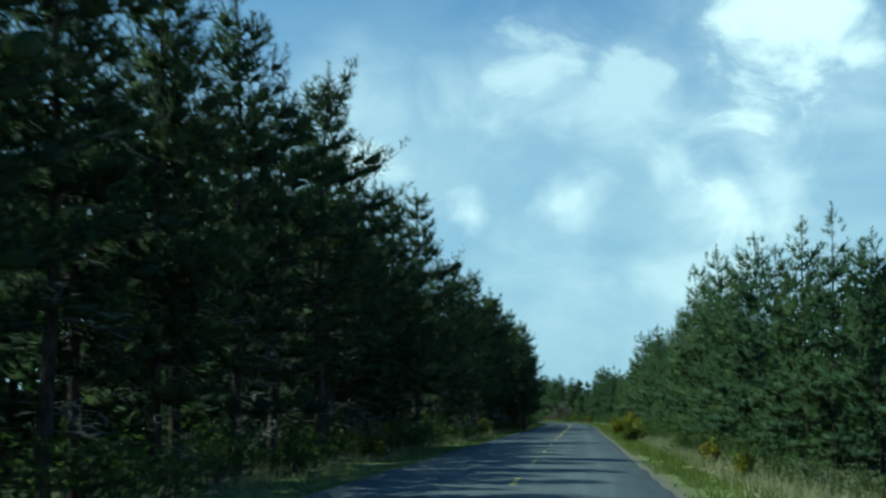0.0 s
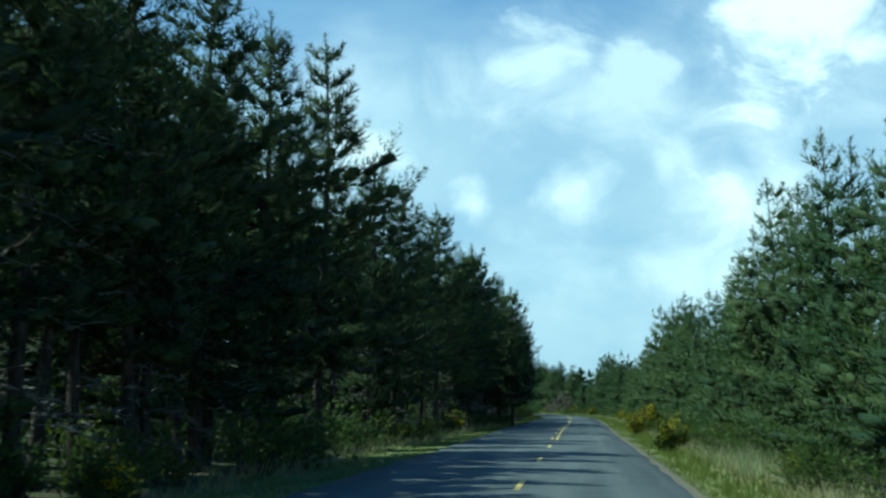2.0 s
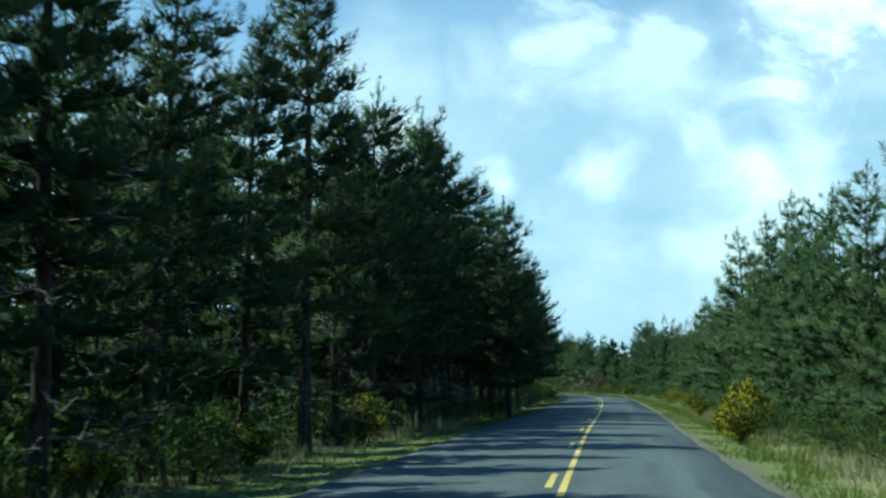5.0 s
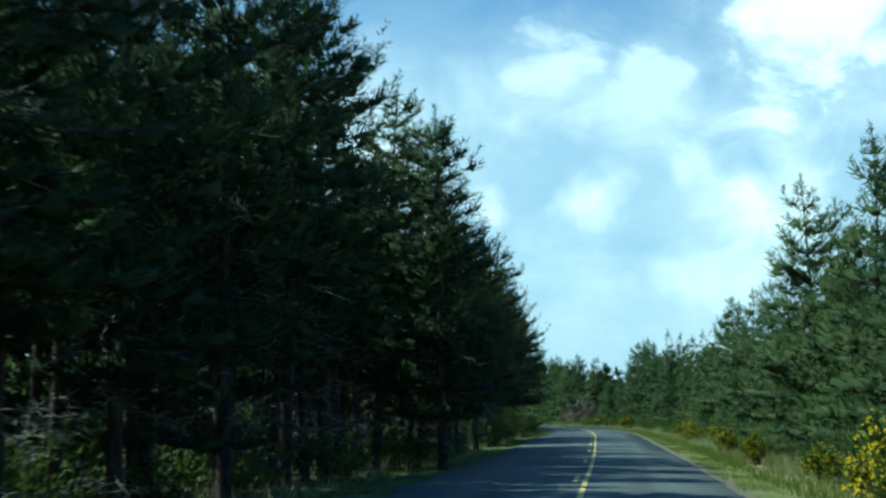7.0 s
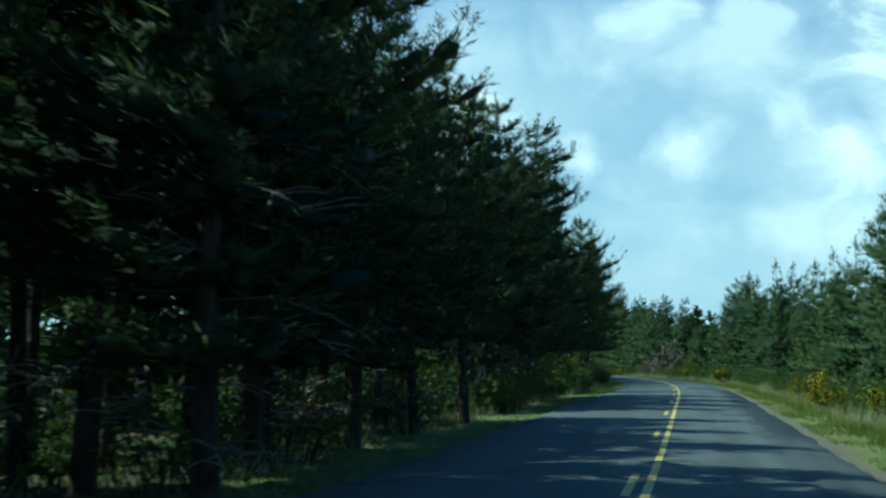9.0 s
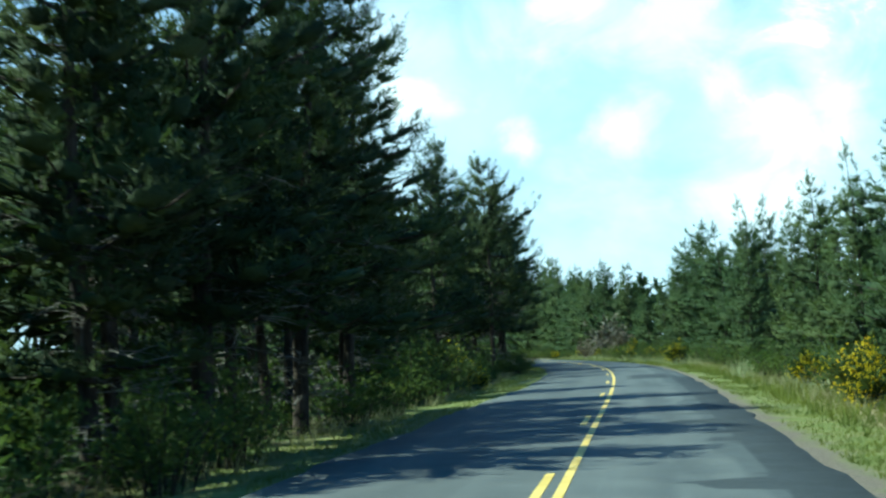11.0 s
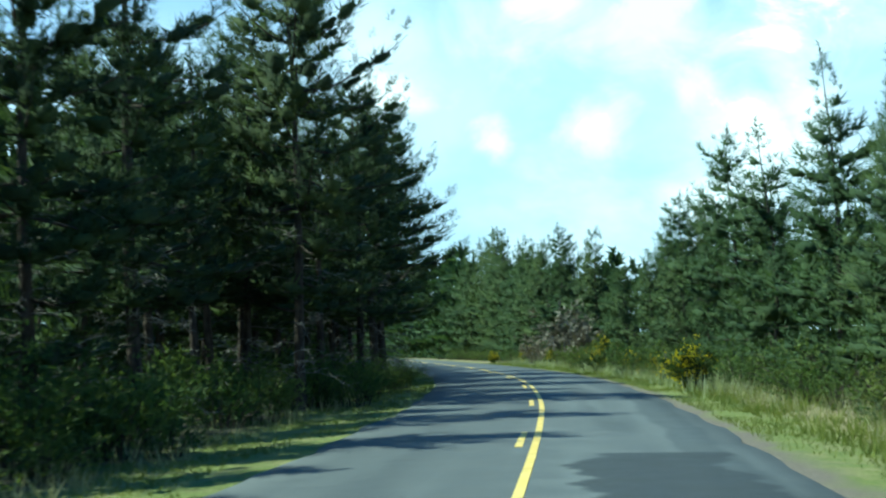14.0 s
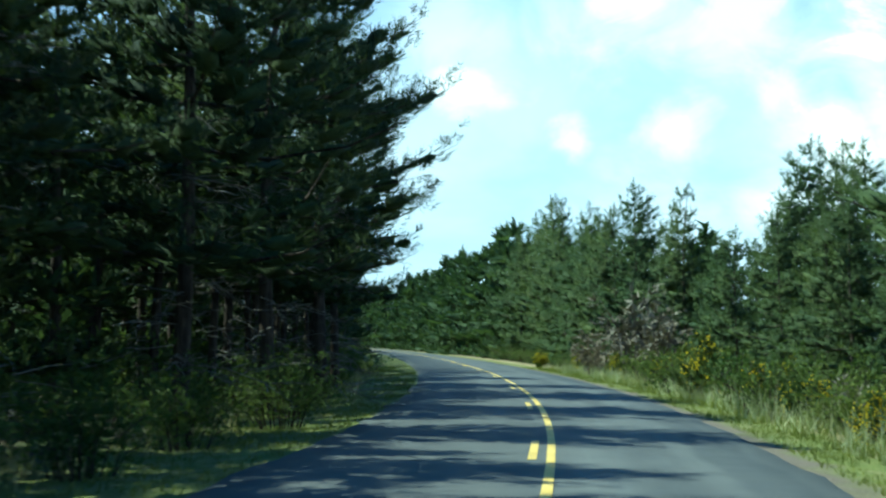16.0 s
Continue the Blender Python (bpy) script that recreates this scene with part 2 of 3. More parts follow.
# ---- the line of the road ----
BENDS = [(-60, -2.3), (0, -1.37), (40, -0.71), (80, 0.01), (110, 0.47), (140, 1.17), (170, 1.64), (190, 1.90), (205, 1.91), (220, 1.62), (230, 1.15), (240, 0.41), (250, -0.69), (260, -2.1),
         (275, -4.6), (290, -7.5), (310, -11.7), (330, -16.2), (360, -23.5), (400, -34.0), (450, -48.0), (520, -69.0), (900, -185.0)]


def bend_line(y):
    """A smooth curve through the bends."""
    k = max(0, min(len(BENDS) - 2, sum(1 for b in BENDS if b[0] <= y) - 1))

    def slope(i):
        a, b = BENDS[max(i - 1, 0)], BENDS[min(i + 1, len(BENDS) - 1)]
        return (b[1] - a[1]) / (b[0] - a[0])

    (y0, x0), (y1, x1) = BENDS[k], BENDS[k + 1]
    h = y1 - y0
    u = (y - y0) / h
    m0, m1 = slope(k) * h, slope(k + 1) * h
    return (2 * u ** 3 - 3 * u * u + 1) * x0 + (u ** 3 - 2 * u * u + u) * m0 + (3 * u * u - 2 * u ** 3) * x1 + (u ** 3 - u * u) * m1


LINE_Y = np.arange(-60.0, 900.1, 0.5)
LINE_X = np.array([bend_line(v) for v in LINE_Y])


def road_x(y):
    """The road's centre line: straight with a slight drift to the right, then a wide bend to the left."""
    if y < -60:
        return -2.3 + 0.0155 * (y + 60)
    return float(np.interp(y, LINE_Y, LINE_X))


def road_slope(y):
    return (road_x(y + 0.5) - road_x(y - 0.5))


def beside(off, y):
    """The point at a distance to the right of the centre line, square to the road."""
    s = road_slope(y)
    k = 1 / math.hypot(1, s)
    return road_x(y) + off * k, y - off * s * k


def ground_z(off, y):
    """Height of the ground at a distance off the centre line: a shallow ditch, then a rough forest floor."""
    a = abs(off)
    z = -0.06
    if a > 3.2:
        z -= 0.10 * min(1.0, (a - 3.2) / 2.0)
    if a > 6:
        z += 0.12 * noise.noise(Vector((off * 0.23, y * 0.19, 1.7))) * min(1.0, (a - 6) / 3)
    return z


def mesh_from(name, verts, faces, mat, smooth=False):
    me = bpy.data.meshes.new(name)
    me.from_pydata([tuple(v) for v in verts], [], [tuple(f) for f in faces])
    me.materials.append(mat)
    if smooth:
        me.polygons.foreach_set("use_smooth", [True] * len(me.polygons))
    me.update()
    return me


def part(name, me, parent, label=""):
    ob = new(name, me)
    ob.parent = parent
    return tagged(ob, label) if label else ob


def sheet(name, offs, ys, mat, zf, thick=0.0):
    verts, faces, uvs = [], [], []
    for y in ys:
        for o in offs:
            e = min(max(y, -300), 800)
            x, yy = beside(o, e)
            verts.append((x, yy + (y - e), zf(o, y)))
            uvs.append((o, y))
    w = len(offs)
    for j in range(len(ys) - 1):
        for i in range(w - 1):
            a = j * w + i
            faces.append((a, a + 1, a + w + 1, a + w))
    me = mesh_from(name, verts, faces, mat, True)
    lay = me.uv_layers.new(name="UVMap")
    for loop in me.loops:
        lay.data[loop.index].uv = uvs[loop.vertex_index]
    return new(name, me)


OFFS = [-2500, -600, -200, -90, -50, -36, -28, -22, -18, -15, -13, -11, -9.5, -8.2, -7, -6, -5.2, -4.5, -3.9, -3.2, 0, 3.0, 3.5, 4, 4.6, 5.4, 6.2, 7, 8, 9.2, 10.6, 12.5, 15, 18, 22, 28, 36, 50, 90, 200, 600, 2500]
YS = [-2500, -600, -200, -80] + list(range(-40, 480, 3)) + [500, 530, 580, 660, 800, 1200, 2500]
ground = tagged(sheet("ground", OFFS, YS, EARTH, lambda o, y: ground_z(o, y)), "grassy verge and brown pine-litter forest floor", "ground", kind="structure")


def build_road():
    """An asphalt slab with a slight crown and ragged edges; its top lies at z = 0."""
    prof = [(-3.75, -0.10), (-3.7, -0.012), (-2.6, 0.012), (-1.2, 0.03), (0, 0.04), (1.2, 0.03), (2.4, 0.012), (3.12, -0.012), (3.17, -0.10)]
    ys = [y * 1.0 for y in range(-40, 521)]
    verts, faces, uvs = [], [], []
    for y in ys:
        for i, (o, z) in enumerate(prof):
            if i < 2:
                o += 0.45 * min(1.0, max(0.0, (y - 185) / 14))
                o += 0.22 * noise.noise(Vector((0.31 * y, 3.1, 0))) + 0.12 * noise.noise(Vector((1.3 * y, 5.1, 0)))
            if i > 6:
                o += 0.13 * noise.noise(Vector((0.4 * y, 9.1, 0))) + 0.10 * noise.noise(Vector((1.7 * y, 2.1, 0)))
            x, yy = beside(o, y)
            verts.append((x, yy, z - 0.02))
            uvs.append((o, y))
    w = len(prof)
    for j in range(len(ys) - 1):
        for i in range(w - 1):
            a = j * w + i
            faces.append((a, a + 1, a + w + 1, a + w))
    me = mesh_from("road", verts, faces, ASPHALT, True)
    lay = me.uv_layers.new(name="UVMap")
    for loop in me.loops:
        lay.data[loop.index].uv = uvs[loop.vertex_index]
    return tagged(new("road", me), "worn grey asphalt two-lane road with tar and darker patches", "road", kind="structure")


road = build_road()


def stripe(y0, y1, off, width=0.11):
    """A painted stripe, a thin slab on the road's crown."""
    n = max(2, int((y1 - y0) / 1.0))
    verts, faces = [], []
    for k in range(n + 1):
        y = y0 + (y1 - y0) * k / n
        for o, z in ((-width / 2, 0.012), (-width / 2, 0.026), (width / 2, 0.026), (width / 2, 0.012)):
            o += 0.008 * noise.noise(Vector((y * 3, o * 40, 4)))
            x, yy = beside(off + o, y)
            verts.append((x, yy, z))
    for k in range(n):
        a = 4 * k
        faces += [(a, a + 1, a + 5, a + 4), (a + 1, a + 2, a + 6, a + 5), (a + 2, a + 3, a + 7, a + 6)]
    a = 4 * n
    faces += [(0, 3, 2, 1), (a, a + 1, a + 2, a + 3)]
    return mesh_from("stripe", verts, faces, PAINT)


DASH0, CYCLE, DASH = 4.8, 12.192, 3.05
for k in range(-1, 40):
    yc = DASH0 + CYCLE * k
    part("dash_line", stripe(yc - DASH / 2, yc + DASH / 2, 0.0 if yc < 84 else -0.11), road, "worn yellow dashed centre stripe")
for k in range(16):
    y0 = 87.0 + 25 * k
    part("solid_line", stripe(y0, y0 + 25, 0.12), road, "solid yellow no-passing stripe")


# ---- plants ----
def tube(points, radii, sides=6):
    """Verts and faces of a tapered tube along points."""
    verts, faces = [], []
    for i, (p, r) in enumerate(zip(points, radii)):
        d = (points[min(i + 1, len(points) - 1)] - points[max(i - 1, 0)]).normalized()
        u = d.cross(Vector((0.3, 0.9, 0.2))).normalized()
        v = d.cross(u)
        for s in range(sides):
            a = 2 * math.pi * s / sides
            verts.append(p + r * (math.cos(a) * u + math.sin(a) * v))
    for i in range(len(points) - 1):
        for s in range(sides):
            a, b = i * sides + s, i * sides + (s + 1) % sides
            faces.append((a, b, b + sides, a + sides))
    return verts, faces


def join(pieces):
    verts, faces = [], []
    for v, f in pieces:
        n = len(verts)
        verts += v
        faces += [tuple(i + n for i in q) for q in f]
    return verts, faces


def blades(roots, axes, count, length, width, spread, rng):
    """Pointed blades fanning out from each root about its axis."""
    p = np.repeat(np.asarray(roots), count, 0)
    a = np.repeat(np.asarray(axes), count, 0)
    n = len(p)
    d = a + spread * rng.normal(size=(n, 3)) * 0.6
    d /= np.linalg.norm(d, axis=1)[:, None] + 1e-9
    s = np.cross(d, rng.normal(size=(n, 3)))
    s /= np.linalg.norm(s, axis=1)[:, None] + 1e-9
    ln = length * (0.6 + 0.8 * rng.random((n, 1)))
    w = width * (0.7 + 0.6 * rng.random((n, 1)))
    start = p + d * ln * 0.02
    verts = np.stack([start + s * w, p + d * ln, start - s * w], 1).reshape(-1, 3)
    faces = np.arange(3 * n).reshape(-1, 3)
    return verts, faces


def fast_mesh(name, verts, faces, mat):
    me = bpy.data.meshes.new(name)
    me.from_pydata(np.asarray(verts).tolist(), [], np.asarray(faces).tolist())
    me.materials.append(mat)
    me.polygons.foreach_set("use_smooth", [True] * len(me.polygons))
    me.update()
    return me


def ball():
    """Corners and triangles of a coarse round body of 20 faces."""
    g = (1 + 5 ** 0.5) / 2
    v = np.array([(-1, g, 0), (1, g, 0), (-1, -g, 0), (1, -g, 0), (0, -1, g), (0, 1, g), (0, -1, -g), (0, 1, -g), (g, 0, -1), (g, 0, 1), (-g, 0, -1), (-g, 0, 1)]) / math.hypot(1, g)
    f = np.array([(0, 11, 5), (0, 5, 1), (0, 1, 7), (0, 7, 10), (0, 10, 11), (1, 5, 9), (5, 11, 4), (11, 10, 2), (10, 7, 6), (7, 1, 8), (3, 9, 4), (3, 4, 2), (3, 2, 6), (3, 6, 8), (3, 8, 9), (4, 9, 5), (2, 4, 11), (6, 2, 10), (8, 6, 7), (9, 8, 1)])
    return v, f


def plumes(spots, fuzz, needle, broad, rng):
    """A crown's needles. A spot is a place, an axis, a size, its two cross ratios and a kind: "tuft", a bristling shoot, or "mass", the crumpled dense inside of a bough with needles all over. Gives verts, triangles and soft normals."""
    verts, tris, norms, n = [], [], [], 0
    roots, axes, sizes, hubs = [], [], [], []
    bv, bf = ball()
    for place, axis, size, wide, flat, kind in spots:
        a = axis.normalized()
        u = a.cross(Vector((0.13, 0.2, 1))).normalized()
        w = a.cross(u)
        c = np.array(tuple(place))
        frame3 = np.array([tuple(a * size), tuple(u * size * wide), tuple(w * size * flat)])
        if kind == "mass":
            body = 0.56 * bv * (1 + 0.24 * rng.normal(size=(len(bv), 1)).clip(-1.5, 1.5))
            verts.append(body @ frame3 + c)
            norms.append(bv @ frame3 / size * 1.2)
            tris.append(bf + n)
            n += len(bv)
        if kind == "mass":
            k = int(fuzz * 2.0)
            d = rng.normal(size=(k, 3))
            d /= np.linalg.norm(d, axis=1)[:, None]
            roots.append(rng.uniform(0.5, 0.95, size=(k, 1)) * d @ frame3 + c)
            axes.append(1.1 * d @ frame3 / size + 0.45 * np.array(tuple(a)) + np.array((0, 0, 0.3)))
            sizes.append(np.full((k, 1), needle * 1.9))
        else:
            k = fuzz
            turn = rng.uniform(0, 6.283, size=k)
            d = np.stack([rng.uniform(-0.8, 0.9, size=k), np.cos(turn), np.sin(turn)], 1)
            roots.append((d * np.array((1.0, 0.3, 0.3))) @ frame3 + c)
            axes.append((d * np.array((0.0, 1.0, 1.0))) @ frame3 / (size * max(wide, 0.05)) + (0.9 + 0.3 * d[:, :1]) * np.array(tuple(a)))
            sizes.append(np.full((k, 1), needle))
        hubs.append(np.repeat((c - np.array(tuple(a)) * size * 0.5)[None], k, 0))
    ax = np.vstack(axes)
    ax /= np.linalg.norm(ax, axis=1)[:, None] + 1e-9
    ln = np.vstack(sizes)
    hv, hf = blades(np.vstack(roots), ax, 1, ln, ln * broad, 0.3, rng)
    t = hv.reshape(-1, 3, 3)
    soft = (t.mean(1) - np.vstack(hubs)) / 0.3
    flip = (np.cross(t[:, 1] - t[:, 0], t[:, 2] - t[:, 0]) * soft).sum(1) < 0
    hf = np.where(flip[:, None], hf[:, ::-1], hf)
    v = np.vstack(verts + [hv])
    nm = np.vstack(norms + [np.repeat(soft, 3, 0)])
    nm /= np.linalg.norm(nm, axis=1)[:, None] + 1e-9
    rad = v * np.array((1.0, 1.0, 0.0))
    rad /= np.linalg.norm(rad, axis=1)[:, None] + 0.3
    nm = nm + 0.9 * rad + np.array((0, 0, 0.25))
    nm /= np.linalg.norm(nm, axis=1)[:, None] + 1e-9
    return v, np.vstack(tris + [hf + n]), nm


def pine(seed, h, r, base, mat, dead=0, lean=0.02, gap=0.75, full=0.8, bough=0.9, clump=4.1, tuft=0.25, fuzz=15, needle=0.19, broad=0.078, mass=0.245, lobes=3):
    """Vertices and faces of one pine: trunk and limbs (with dead lower twigs), and the crown of needle tufts on dense boughs."""
    rng = np.random.default_rng(seed)
    bend = rng.normal(size=2) * lean * h

    def stem(z):
        u = z / h
        return Vector((bend[0] * u * u + 0.10 * math.sin(2.1 * u * 3 + seed), bend[1] * u * u + 0.10 * math.cos(1.7 * u * 3 + seed), z))

    zs = [0, 0.3, 0.12 * h, 0.3 * h, 0.5 * h, 0.7 * h, 0.85 * h, h * 0.99]
    r0 = (0.0105 * h + 0.03) * (1.0 if dead else 0.7)
    wood = [tube([stem(z) - Vector((0, 0, 0.25 if z == 0 else 0)) for z in zs], [r0 * q for q in (1.35, 1.1, 0.95, 0.8, 0.6, 0.38, 0.2, 0.05)], 7)]
    spots = []
    z = base * h
    heavy = rng.random() * 6.283
    up = Vector((0, 0, 1))
    while z < h * 0.925:
        u = (z - base * h) / (h - base * h)
        k = int(rng.integers(4, 7))
        a0 = rng.random() * 6.28
        ring = rng.uniform(0.72, 1.18)
        for i in range(k):
            a = a0 + 6.283 * i / k + rng.normal() * 0.28
            prof = 0.035 + (1 - u) ** full * (0.70 + 0.30 * min(1, u * 3.5)) * (1 - 0.42 * max(0.0, (u - 0.55) / 0.45))
            ln = r * prof * ring * rng.uniform(0.55, 1.2) * (1 + 0.18 * math.cos(a - heavy))
            rise = math.radians(-10 + 30 * u + 30 * u * u + rng.normal() * 7)
            out = Vector((math.cos(a), math.sin(a), 0))
            side = Vector((-out.y, out.x, 0))
            p0 = stem(z + rng.normal() * 0.06)
            pts = []
            for q in (0, 0.35, 0.7, 1.0):
                zz = math.tan(rise) * q * ln * 0.8 + 0.32 * ln * max(0, q - 0.5) - 0.05 * ln * math.sin(q * 3)
                pts.append(p0 + out * (ln * q) + Vector((0, 0, zz)))
            rr = 0.012 + 0.012 * ln
            if ln > bough:
                wood.append(tube(pts, [rr, rr * 0.75, rr * 0.45, rr * 0.12], 3))

            def along(q):
                j = min(int(q * 3), 2)
                return pts[j].lerp(pts[j + 1], min(q * 3 - j, 1))

            count = 1 if ln < 0.9 else 2 if ln < 1.8 else lobes if ln < 3.2 else lobes + 1
            for c in range(count if ln > 0.5 else 0):
                q = 0.52 if count == 1 else 0.28 + 0.44 * c / (count - 1)
                lat = rng.normal() * 0.14 * ln
                size = mass * (ln * (1.25 if count == 1 else 1.0) + 0.25) * rng.uniform(0.8, 1.2)
                size = min(size, 0.70) if lobes > 1 else size
                spots.append((along(q) + side * lat + up * 0.04, out + side * (0.8 * lat / ln) + up * (0.25 + 0.5 * u), size, 0.72, 0.34 + 0.10 / (ln + 0.3), "mass"))
            many = max(2, int(round(clump * ln * rng.uniform(0.75, 1.25))))
            for c in range(many):
                q = 1.0 if c == 0 else rng.uniform(0.3, 1.0) ** 0.7
                sp = 0.0 if c == 0 else 0.40 * ln * (1.12 - q) + 0.10
                lat = max(-1.25, min(1.25, rng.normal())) * sp
                size = tuft * (0.62 + 0.38 * min(1.0, ln / (0.5 * r))) * (1 - 0.35 * max(0.0, u - 0.6) / 0.4) * rng.uniform(0.7, 1.25)
                lift = 0.45 * size + 0.10 * abs(lat) + abs(0.13 * rng.normal()) * min(ln, 1.5)
                spots.append((along(q) + side * lat + up * lift, out * (0.75 - 0.45 * u) + side * (0.4 * lat / (sp + 0.05)) + up * (0.75 + 0.6 * u + 0.2 * rng.normal()), size, 0.27, 0.27, "tuft"))
        z += gap * rng.uniform(0.72, 1.3) * (1.0 - 0.42 * u) * h / 15
    for q in range(6):
        spots.append((stem(h * (0.915 + 0.016 * q)), Vector((0.1 * rng.normal(), 0.1 * rng.normal(), 1)), tuft * (0.80 - 0.06 * q), 0.22, 0.22, "tuft"))
    for q in range(4):
        a = rng.random() * 6.283
        e = Vector((math.cos(a) * 0.18, math.sin(a) * 0.18, 0.20))
        spots.append((stem(h * rng.uniform(0.92, 0.96)) + e * (h / 13), e + Vector((0, 0, 0.35)), tuft * 0.6, 0.24, 0.24, "tuft"))
    crown = plumes(spots, fuzz, needle, broad, rng)
    twigs = []
    for _ in range(dead):
        zz = rng.uniform(0.06, base + 0.22) * h
        a = rng.random() * 6.283
        out = Vector((math.cos(a), math.sin(a), 0))
        ln = r * rng.uniform(0.22, 0.62)
        p0 = stem(zz)
        side = Vector((-out.y, out.x, 0))
        pts = [p0 + out * (ln * q) + Vector((0, 0, (0.15 * q - 0.42 * q * q) * ln + 0.05 * rng.normal())) + side * (0.08 * rng.normal() * q) for q in (0, 0.4, 0.75, 1.0)]
        twigs.append(tube(pts, [0.022, 0.016, 0.010, 0.004], 3))
        for _ in range(7):
            q = rng.uniform(0.25, 0.98)
            b = p0 + out * (ln * q) + Vector((0, 0, (0.15 * q - 0.42 * q * q) * ln))
            e = b + (out * 0.5 + side * rng.choice((-1, 1)) * rng.uniform(0.4, 1)) * 0.36 * ln * rng.uniform(0.6, 1.2) + Vector((0, 0, rng.normal() * 0.16))
            twigs.append(tube([b, b.lerp(e, 0.6) + Vector((0, 0, 0.04)), e], [0.014, 0.011, 0.005], 3))
    return {"h": h, "mat": mat, "wood": join(wood), "twigs": [join(twigs[i:i + 8]) for i in range(0, len(twigs), 8)], "crown": crown}


def needle_mesh(verts, faces, norms, mat):
    me = fast_mesh("crown", verts, faces, mat)
    me.normals_split_custom_set_from_vertices(norms.tolist())
    return me


def pine_meshes(p):
    """Mesh data of a single pine's trunk and crown."""
    out = {"trunk": mesh_from("trunk", *p["wood"], BARK, True)}
    if p["twigs"]:
        out["dead_branch"] = [mesh_from("dead_branch", *t, DEAD, True) for t in p["twigs"]]
    out["crown"] = needle_mesh(*p["crown"], p["mat"])
    return out


def plant(name, meshes, m, label, category, group, part_labels={}):
    top = new(name)
    top.empty_display_size = 0.2
    top.matrix_basis = m
    made = {}
    for k, me in meshes.items():
        under = made.get({"dead_branch": "trunk", "blossom": "foliage"}.get(k), top)
        for each in me if isinstance(me, list) else [me]:
            made[k] = part(k, each, under, part_labels.get(k, ""))
    return tagged(top, label, category, group)


SHAPES = {
    "tall": [pine(11 + i, 15, 3.7, (0.16, 0.30, 0.23)[i % 3], PINE_DARK, 24, gap=0.98, full=0.56 + 0.10 * (i % 3), bough=0.6) for i in range(6)],
    "limbed": [pine(21 + i, 15, 4.6, 0.27, PINE_DARK, 24, gap=1.0, full=0.52, bough=0.6) for i in range(3)],
    "slender": [pine(41 + i, 11, 2.3, 0.36, PINE_DARK, 14, gap=1.25, full=0.60, bough=1.2, clump=3.0, fuzz=10, needle=0.24) for i in range(3)],
    "mid": [pine(31 + i, 10, 2.9, 0.0, PINE_YOUNG, 0, gap=1.06, full=0.66 + 0.11 * (i % 3), bough=1.3, clump=3.9, tuft=0.22, fuzz=12, needle=0.17, broad=0.082, mass=0.25) for i in range(7)],
    "back": [pine(51 + i, 15, 3.6, 0.12, PINE_DARK, 5, gap=1.25, full=0.78, bough=2.4, clump=1.3, tuft=0.36, fuzz=7, needle=0.34, broad=0.12, lobes=2, mass=0.27) for i in range(4)],
    "deep": [pine(71 + i, 11, 3.0, 0.04, PINE_YOUNG, 0, gap=1.25, full=0.78, bough=9, clump=1.3, tuft=0.34, fuzz=7, needle=0.32, broad=0.12, lobes=2, mass=0.27) for i in range(4)],
    "far_dark": [pine(91 + i, 15, 3.8, 0.02, PINE_DARK, 0, gap=2.7, full=0.80, bough=9, clump=0.3, tuft=0.62, fuzz=4, needle=0.75, broad=0.22, lobes=1, mass=0.48) for i in range(3)],
    "far_light": [pine(95 + i, 11, 3.1, 0.02, PINE_YOUNG, 0, gap=2.7, full=0.80, bough=9, clump=0.3, tuft=0.5, fuzz=4, needle=0.62, broad=0.22, lobes=1, mass=0.48) for i in range(3)],
}
PROTO = {k: [(pine_meshes(p), p["h"]) for p in SHAPES[k]] for k in ("tall", "limbed", "slender", "mid", "back", "deep")}
LABELS = {
    "tall": ("tall dark green pine with dead lower branches beside the road", "pines on the shaded side"),
    "mid": ("bushy green young pine lit by the sun behind the verge", "pines on the sunny side"),
    "limbed": ("tall dark pine with a bare lower trunk overhanging the road", "pines on the shaded side"),
    "slender": ("slender dark pine with a bare thin trunk in a crowded stand", "pines in the shaded stand"),
    "back": ("dark pine in the second row of the shaded stand", "pines in the shaded stand"),
    "deep": ("green pine in the second row of the sunlit stand", "pines in the sunlit stand"),
}
rnd = random.Random(5)
made_pines = []


def pine_pose(h0, off, y, h, wide, world_x):
    x, yy = beside(off, y)
    if world_x is not None:
        x, yy = world_x, y
        off = (world_x - road_x(y))
    s = h / h0
    w = s * wide * rnd.uniform(0.92, 1.08)
    return pose(x, yy, ground_z(off, y) - 0.03, 0, 0, rnd.uniform(0, 360)) @ Matrix.Diagonal((w, w, s, 1))


def set_pine(kind, off, y, h, wide=1.0, world_x=None):
    meshes, h0 = PROTO[kind][rnd.randrange(len(PROTO[kind]))]
    label, group = LABELS[kind]
    return plant("pine_tree", meshes, pine_pose(h0, off, y, h, wide, world_x), label, "tree", group, {"dead_branch": "bare grey dead branch"})


